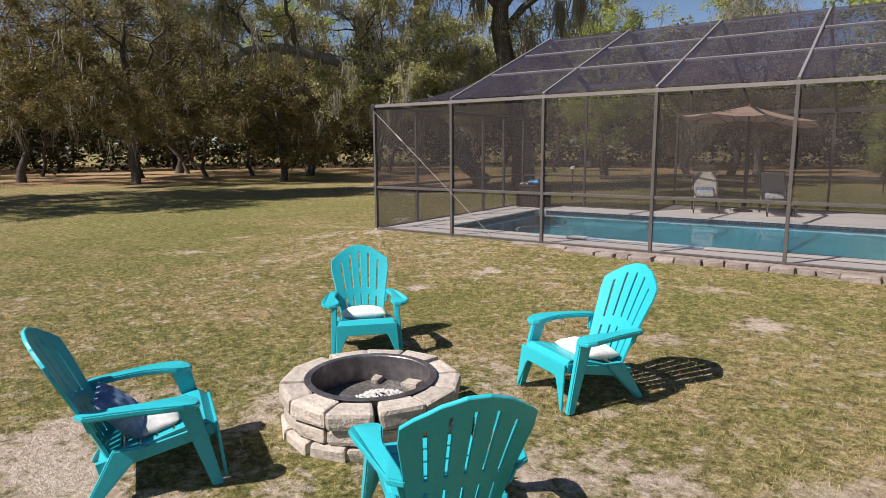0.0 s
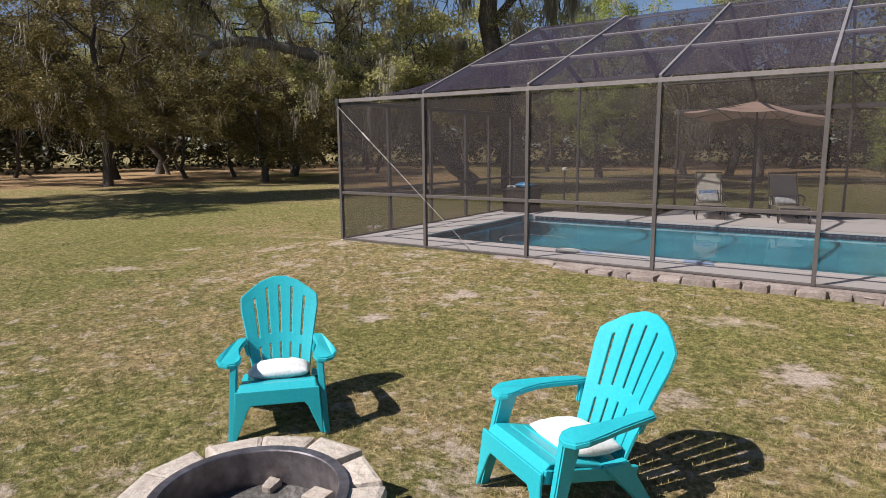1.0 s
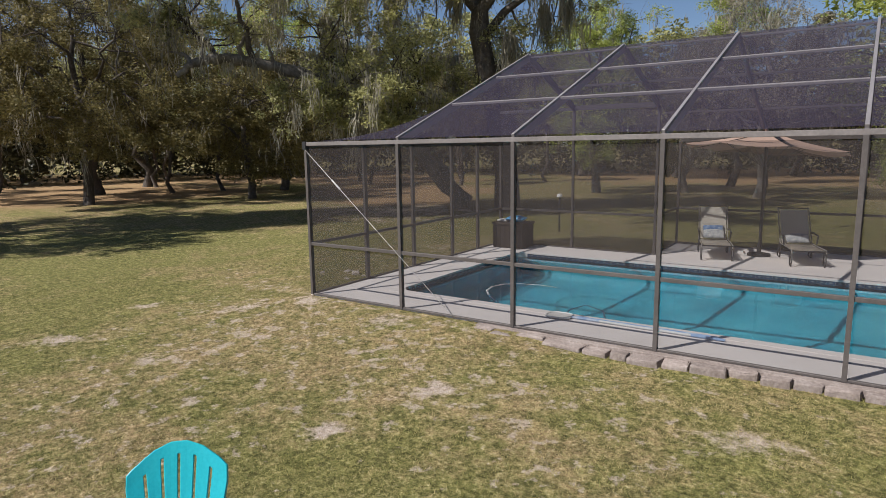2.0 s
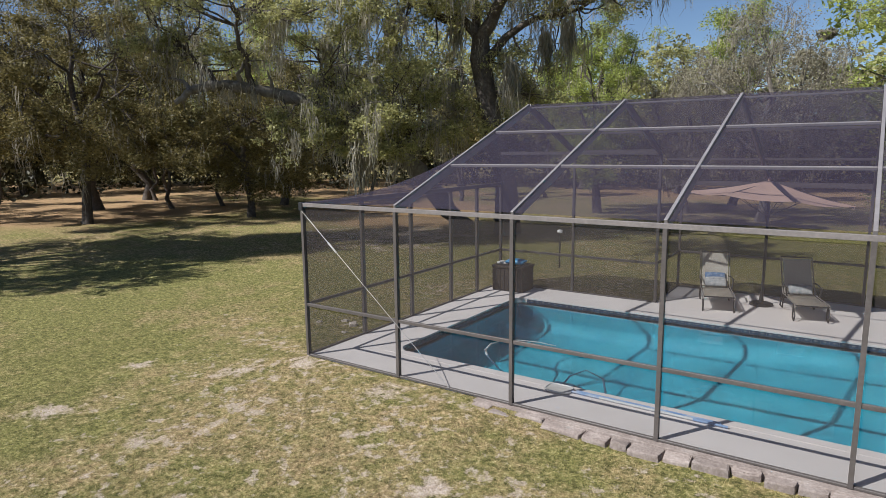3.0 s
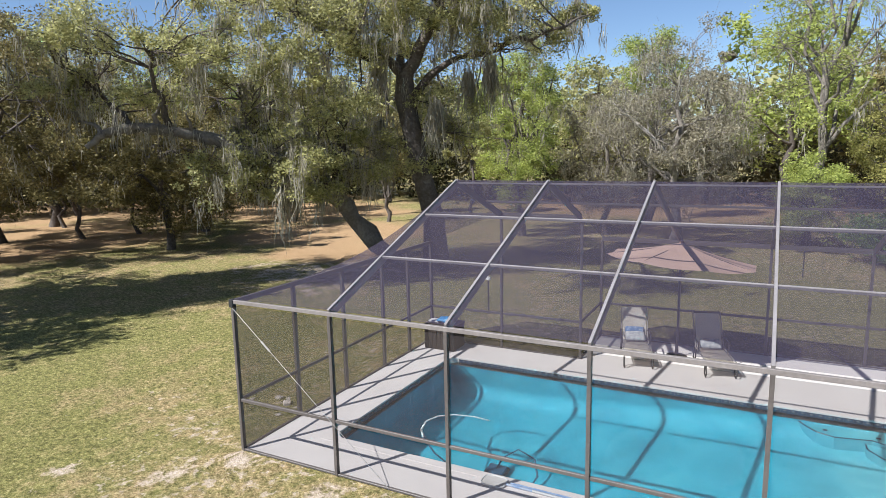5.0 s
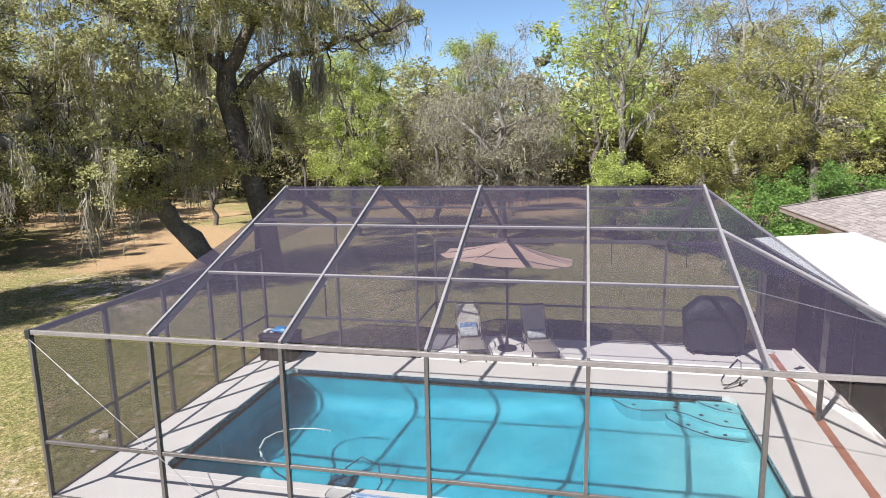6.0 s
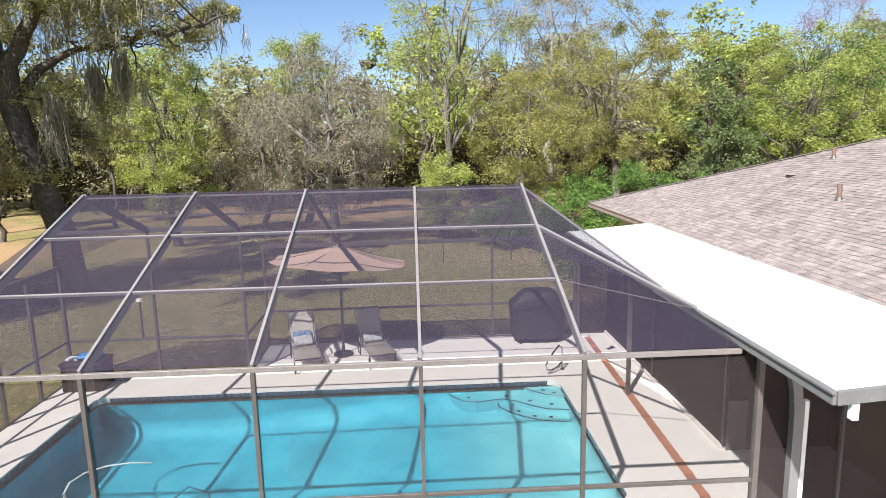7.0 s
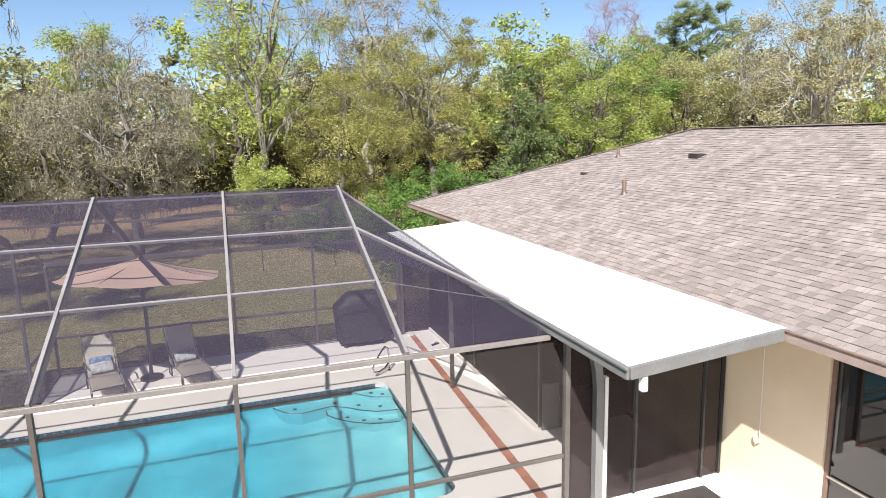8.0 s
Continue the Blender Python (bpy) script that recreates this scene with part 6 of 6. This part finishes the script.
    # paler bark than the trunk: sunlight on the limb is put into its colour
    tagged(limb.made("low_limb", GREY_BARK, ob), "grey limb, sunlight in its tone, reaching low over the lawn")
    v, f = leaf_arrays(rng, crown_points(rng, centers, 150000, 0.78), 0.125)
    tagged(array_mesh("crown", v, f, OAK_LEAF, ob), kind="stuff")
    tops = np.concatenate((np.asarray(centers)[rng.integers(0, len(centers), 560)] + rng.normal(0, 0.5, (560, 3)), low[rng.integers(3, 13, 22)] + rng.normal(0, 0.1, (22, 3))))
    v, f = moss_arrays(rng, tops, 1.15, 0.042, 22)
    sets = [(v, f)]
    for p, long in (((-10.1, 13.0, 4.2), 3.1), ((-9.8, 12.8, 4.4), 2.2), ((-9.4, 13.0, 6.5), 2.6), ((-10.75, 11.1, 6.3), 1.8), ((-11.7, 12.0, 6.2), 2.2), ((-9.2, 12.6, 4.3), 1.5), ((-8.6, 13.4, 3.7), 1.3), ((-7.0, 15.6, 6.3), 2.2), ((-4.4, 15.8, 7.0), 2.6), ((-3.2, 16.6, 8.2), 2.8), ((-11.2, 12.4, 8.0), 2.4), ((-2.3, 16.9, 8.4), 2.2), ((-8.8, 13.6, 8.6), 2.4), ((-6.6, 15.0, 8.8), 2.0)):
        sets.append(moss_arrays(rng, np.array(p) - o + rng.normal(0, 0.10, (6, 3)), long, 0.065, 26))
    count = np.cumsum([0] + [len(s[0]) for s in sets])
    v, f = np.concatenate([s[0] for s in sets]), np.concatenate([s[1] + c for s, c in zip(sets, count)])
    tagged(array_mesh("moss", v, f, MOSS, ob), kind="stuff")


big_oak()
MOSSY = "live oak with dark foliage and hanging moss"
# grove beyond the lawn
tree("live_oak", -27.3, 9.7, 14.5, 7.5, 1.7, MOSSY, DARK_LEAF, trunk=0.23, clumps=120, leaves=71558, leaf_size=0.146, tuft=1.0, moss=60, moss_long=2.0, seed=31, group="grove by the lawn")
tree("live_oak", -36.0, 7.0, 14.0, 7.0, 1.6, MOSSY, DARK_LEAF, trunk=0.24, clumps=90, leaves=44035, leaf_size=0.153, tuft=1.0, moss=50, moss_long=2.0, seed=32, group="grove by the lawn")
tree("live_oak", -35.2, 14.4, 14.5, 6.5, 1.6, MOSSY, DARK_LEAF, trunk=0.3, clumps=90, leaves=44035, leaf_size=0.153, tuft=1.0, moss=50, moss_long=2.0, seed=33, group="grove by the lawn")
tree("live_oak", -22.0, 16.5, 9.0, 4.8, 0.8, "dense dark understory oak at the grove edge", DARK_LEAF, trunk=0.2, clumps=80, leaves=46787, leaf_size=0.146, tuft=0.9, moss=24, moss_long=1.0, seed=34, group="grove by the lawn")
tree("live_oak", -26.5, 23.0, 11.0, 5.0, 0.8, "dense dark understory oak at the grove edge", DARK_LEAF, trunk=0.24, clumps=80, leaves=41283, leaf_size=0.159, tuft=1.0, moss=30, moss_long=1.2, seed=35, group="grove by the lawn")
tree("live_oak", -33.0, 29.0, 15.5, 6.0, 4.0, "tall oak with bright spring leaves", GREEN_LEAF, trunk=0.28, clumps=80, leaves=35779, leaf_size=0.165, tuft=1.1, moss=45, seed=36, group="grove by the lawn")
tree("live_oak", -40.5, 21.0, 15.5, 7.0, 3.5, MOSSY, OAK_LEAF, trunk=0.3, clumps=80, leaves=33026, leaf_size=0.177, tuft=1.1, moss=82, seed=37, group="grove by the lawn")
tree("live_oak", -21.6, -5.0, 15.0, 7.5, 6.5, "broad live oak shading the lawn", DARK_LEAF, trunk=0.4, clumps=110, leaves=26973, leaf_size=0.252, tuft=1.2, moss=45, seed=38, group="grove by the lawn")
tree("live_oak", -20.6, -3.2, 21.0, 3.7, 12.5, "tall live oak shading the lawn", DARK_LEAF, trunk=0.35, clumps=90, leaves=23976, leaf_size=0.250, tuft=1.2, seed=40, group="grove by the lawn")
tree("live_oak", -42.0, -8.0, 15.0, 7.5, 5.5, "broad live oak shading the lawn", DARK_LEAF, trunk=0.4, clumps=90, leaves=15984, leaf_size=0.190, tuft=1.2, moss=45, seed=39, group="grove by the lawn")
for k, (x, y, h) in enumerate(((-39, 20.9, 8), (-31.5, 17.5, 7), (-30, 20.5, 6.5), (-24.5, 30, 8), (-17.1, 31.9, 7.5), (-19.5, 36, 9), (-13, 38, 9), (-29, 34, 10), (-45, 12, 10), (-47, 27, 12))):
    tree("oak_sapling", x, y, h, 2.2, h * 0.4, "slender young oak in the grove shade", DARK_LEAF if k % 3 else OAK_LEAF, trunk=0.13, clumps=26, leaves=9907, leaf_size=0.159, tuft=0.8, moss=9, moss_long=1.0, seed=60 + k, group="young oaks in the grove", limbs=4, twigs=1)
# behind the pool
tree("tree", -5.2, 28.4, 12.6, 3.1, 2.0, "leafy light green tree with moss", GREEN_LEAF, trunk=0.22, clumps=70, leaves=46236, leaf_size=0.111, tuft=0.8, moss=52, seed=41)
mossy = tree("mossy_tree", 3.6, 28.2, 11.6, 4.6, 1.4, "grey-brown moss-covered tree with few leaves", OLIVE_LEAF, bark=GREY_BARK, trunk=0.24, clumps=110, leaves=36989, leaf_size=0.097, tuft=0.8, moss=315, moss_long=0.65, seed=42, twigs=5)
tree("mossy_tree", -0.6, 30.5, 9.2, 3.4, 1.0, "grey-brown moss-covered tree with few leaves", OLIVE_LEAF, bark=GREY_BARK, trunk=0.18, clumps=70, leaves=19265, leaf_size=0.097, tuft=0.8, moss=180, moss_long=0.6, seed=43, twigs=5)
tree("tree", 0.7, 37.0, 13.6, 1.9, 6.0, "tree with dense bright green crown", GREEN_LEAF, trunk=0.22, clumps=40, leaves=17982, leaf_size=0.132, tuft=0.9, seed=44)
tree("tall_tree", 9.6, 30.4, 19.0, 4.6, 4.5, "tall open tree with young yellow-green leaves", GREEN_LEAF, bark=GREY_BARK, trunk=0.25, clumps=110, leaves=17000, leaf_size=0.111, tuft=0.8, moss=37, seed=45, twigs=4, limbs=9, lean=(2.2, 0.0))
tree("tree", 10.0, 28.2, 5.2, 2.3, 0.4, "bushy yellow-green sapling behind the pool", GREEN_LEAF, trunk=0.1, clumps=36, leaves=17888, leaf_size=0.111, tuft=0.7, seed=46)
tree("shrub", 13.15, 10.95, 3.0, 0.95, 1.3, "small slender tree just behind the enclosure", BRIGHT_LEAF, bark=GREY_BARK, trunk=0.11, clumps=22, leaves=6000, leaf_size=0.084, tuft=0.4, seed=59, group="shrubs by the house", kind="shrub", limbs=4, twigs=1)
tree("oak", 14.6, 28.5, 9.6, 4.0, 0.8, "oak with golden spring foliage", GOLD_LEAF, trunk=0.22, clumps=80, leaves=46236, leaf_size=0.104, tuft=0.8, seed=47)
tree("oak", 21.2, 32.7, 14.2, 5.2, 2.5, "tall oak with golden spring foliage", GOLD_LEAF, bark=GREY_BARK, trunk=0.24, clumps=100, leaves=52401, leaf_size=0.117, tuft=0.9, moss=22, seed=48, twigs=3)
tree("tall_tree", 18.3, 38.0, 17.5, 4.5, 8.0, "tall thin-leaved tree with pale twigs", OLIVE_LEAF, bark=PALE_BARK, trunk=0.25, clumps=70, leaves=13761, leaf_size=0.130, tuft=0.9, moss=22, seed=49, twigs=4)
tree("magnolia", 25.2, 26.8, 9.8, 2.0, 1.0, "dark glossy magnolia tree", MAGNOLIA_LEAF, trunk=0.2, clumps=60, leaves=26853, leaf_size=0.132, tuft=0.7, seed=50)
tree("tree", 29.9, 27.0, 12.3, 4.4, 1.5, "tree with dense bright green crown", GREEN_LEAF, trunk=0.24, clumps=80, leaves=46236, leaf_size=0.117, tuft=0.9, seed=51)
tree("tree", 34.5, 31.0, 12.0, 4.6, 1.5, "tree with dense green crown", BRIGHT_LEAF, trunk=0.24, clumps=80, leaves=36989, leaf_size=0.136, tuft=0.9, seed=52)
tree("tree", 40.5, 31.5, 12.2, 4.8, 1.0, "tree with olive green crown", OAK_LEAF, trunk=0.24, clumps=80, leaves=33906, leaf_size=0.149, tuft=1.0, moss=30, seed=53)
tree("mossy_tree", 42.2, 22.3, 14.5, 5.4, 3.0, "pale-limbed tree with thin olive foliage and moss", FEATHER_LEAF, bark=PALE_BARK, trunk=0.34, clumps=110, leaves=33906, leaf_size=0.130, tuft=0.9, moss=180, moss_long=1.4, seed=54, twigs=4)
tree("mossy_tree", 47.0, 13.5, 13.5, 5.0, 2.0, "pale-limbed tree with thin olive foliage and moss", FEATHER_LEAF, bark=PALE_BARK, trunk=0.3, clumps=90, leaves=30824, leaf_size=0.144, tuft=0.9, moss=120, moss_long=1.4, seed=55, twigs=3)
for k, (x, y, h, s) in enumerate(((15.8, 21.6, 3.6, 1.9), (18.6, 23.2, 4.6, 2.3), (22.0, 24.0, 4.0, 2.2), (13.2, 25.0, 2.6, 1.6), (27.5, 22.0, 4.4, 2.4))):
    tree("shrub", x, y, h, s, 0.2, "dense bright green shrub", BRIGHT_LEAF, trunk=0.07, clumps=40, leaves=20640, leaf_size=0.095, tuft=0.6, seed=80 + k, group="shrubs by the house", kind="shrub", limbs=5, twigs=1)
tree("pine", 57.0, 50.0, 19.5, 4.6, 11.5, "distant tall pine with tufted crown", PINE_LEAF, trunk=0.3, clumps=70, leaves=25974, leaf_size=0.420, tuft=0.75, seed=56, group="far pines", limbs=9, wide=0.14)
tree("pine", 52.5, 52.0, 16.0, 3.6, 10.0, "distant tall pine with tufted crown", PINE_LEAF, trunk=0.26, clumps=46, leaves=19980, leaf_size=0.420, tuft=0.8, seed=57, group="far pines", limbs=8, wide=0.14)
tree("bare_tree", 47.2, 51.0, 20.5, 3.9, 8.0, "distant leafless mauve-grey tree", MAUVE_TWIG, bark=MAUVE_BARK, trunk=0.24, clumps=90, leaves=13761, leaf_size=0.101, tuft=0.9, seed=58, group="far pines", twigs=6, limbs=10)


# a bleached broken limb on the mossy tree
dead = Wood()
rng_limb = np.random.default_rng(6)
dead.limb(np.array(((0.0, -0.1, 2.6), (0.1, -1.2, 4.0), (-0.2, -1.7, 4.9), (-1.2, -1.7, 6.0), (-2.1, -1.7, 6.8), (-3.0, -1.8, 7.6))), [0.15, 0.13, 0.12, 0.10, 0.08, 0.04], 8)
for a, b in (((-1.2, -1.7, 6.0), (-1.6, -2.2, 7.5)), ((-2.1, -1.7, 6.8), (-3.2, -1.4, 7.0)), ((-0.2, -1.7, 4.9), (0.9, -2.0, 6.3)), ((-2.5, -1.75, 7.2), (-2.4, -2.1, 8.3))):
    dead.limb(curve_between(rng_limb, a, b, 0.1, 6), np.linspace(0.05, 0.015, 6), 6)
dead.made("dead_limb", PALE_BARK, mossy)


# far woods: plainer trees, repeated with other turns
def far_woods():
    kinds = [tree("woodland_tree", -60, 30, 15, 5.5, 1.5, "distant woodland tree in the shade", leaf, trunk=0.25, clumps=50, leaves=7600, leaf_size=0.37, tuft=1.3, moss=m, moss_long=2.0, seed=90 + k, group="far woods", twigs=0, limbs=5)
             for k, (leaf, m) in enumerate(((DARK_LEAF, 50), (OAK_LEAF, 40), (OLIVE_LEAF, 60), (GREEN_LEAF, 0)))]
    rng = random.Random(12)
    spots_at = [(-62, -8), (-58, 2), (-63, 10), (-55, 18), (-60, 32), (-52, 38), (-46, 46), (-38, 44), (-33, 52), (-26, 46), (-20, 55), (-14, 48), (-8, 58), (-5, 46), (3, 52), (9, 46), (15, 55), (21, 47), (28, 52), (33, 44), (39, 49),
                (46, 41), (52, 34), (58, 26), (60, 15), (64, 4), (52, 4), (-30, 60), (44, 62), (12, 64), (-70, 22), (-48, 5)]
    for i, (x, y) in enumerate(spots_at):
        src = kinds[i % 4 if i % 4 != 3 or x > -30 else 0]
        m = pose(x, y, -0.15, 0, 0, rng.uniform(0, 360))
        s = rng.uniform(0.8, 1.1)
        c = copy_thing(src, m)
        c.scale = (s, s, s * rng.uniform(0.9, 1.1))
    for k, (x, y) in enumerate(((-66, 34), (-52, 28), (-44, 36), (24, 58))):
        kinds[k].matrix_world = pose(x, y, -0.15, 0, 0, 40 * k)


far_woods()


def undergrowth():
    """Leafy thickets closing the view under the far crowns."""
    rng = np.random.default_rng(77)
    for leaf, n_clumps, count, size, low, high, near, label in ((SHADED_THICKET_LEAF, 900, 95000, 0.55, 0.4, 6.0, 56, "dense dark thicket at the edge of the woods"), (OAK_LEAF, 1700, 85000, 0.85, 2.0, 12.0, 70, "olive green mass of distant woods")):
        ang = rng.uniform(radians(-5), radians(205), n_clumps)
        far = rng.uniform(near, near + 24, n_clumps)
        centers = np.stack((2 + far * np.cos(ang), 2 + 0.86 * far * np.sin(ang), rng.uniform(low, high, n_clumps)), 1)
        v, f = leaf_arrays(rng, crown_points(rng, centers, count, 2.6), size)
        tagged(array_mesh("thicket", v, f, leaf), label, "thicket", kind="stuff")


undergrowth()


def build_lawn_post():
    ob = thing("garden_stake", (9.5, 21.0, ground_height(9.5, 21.0)), "thin dark garden stake standing in the rear lawn", "stake", "stakes on the rear lawn")
    part("rod", tube([(0, 0, -0.05), (0, 0, 1.05)], 0.022, 6), DARK_METAL, ob)
    part("cap", tube([(0, 0, 1.05), (0, 0, 1.1)], [0.035, 0.02], 6), DARK_METAL, ob)
    return ob


stake = build_lawn_post()
copy_thing(stake, pose(12.67, 20.97, ground_height(12.67, 20.97)))
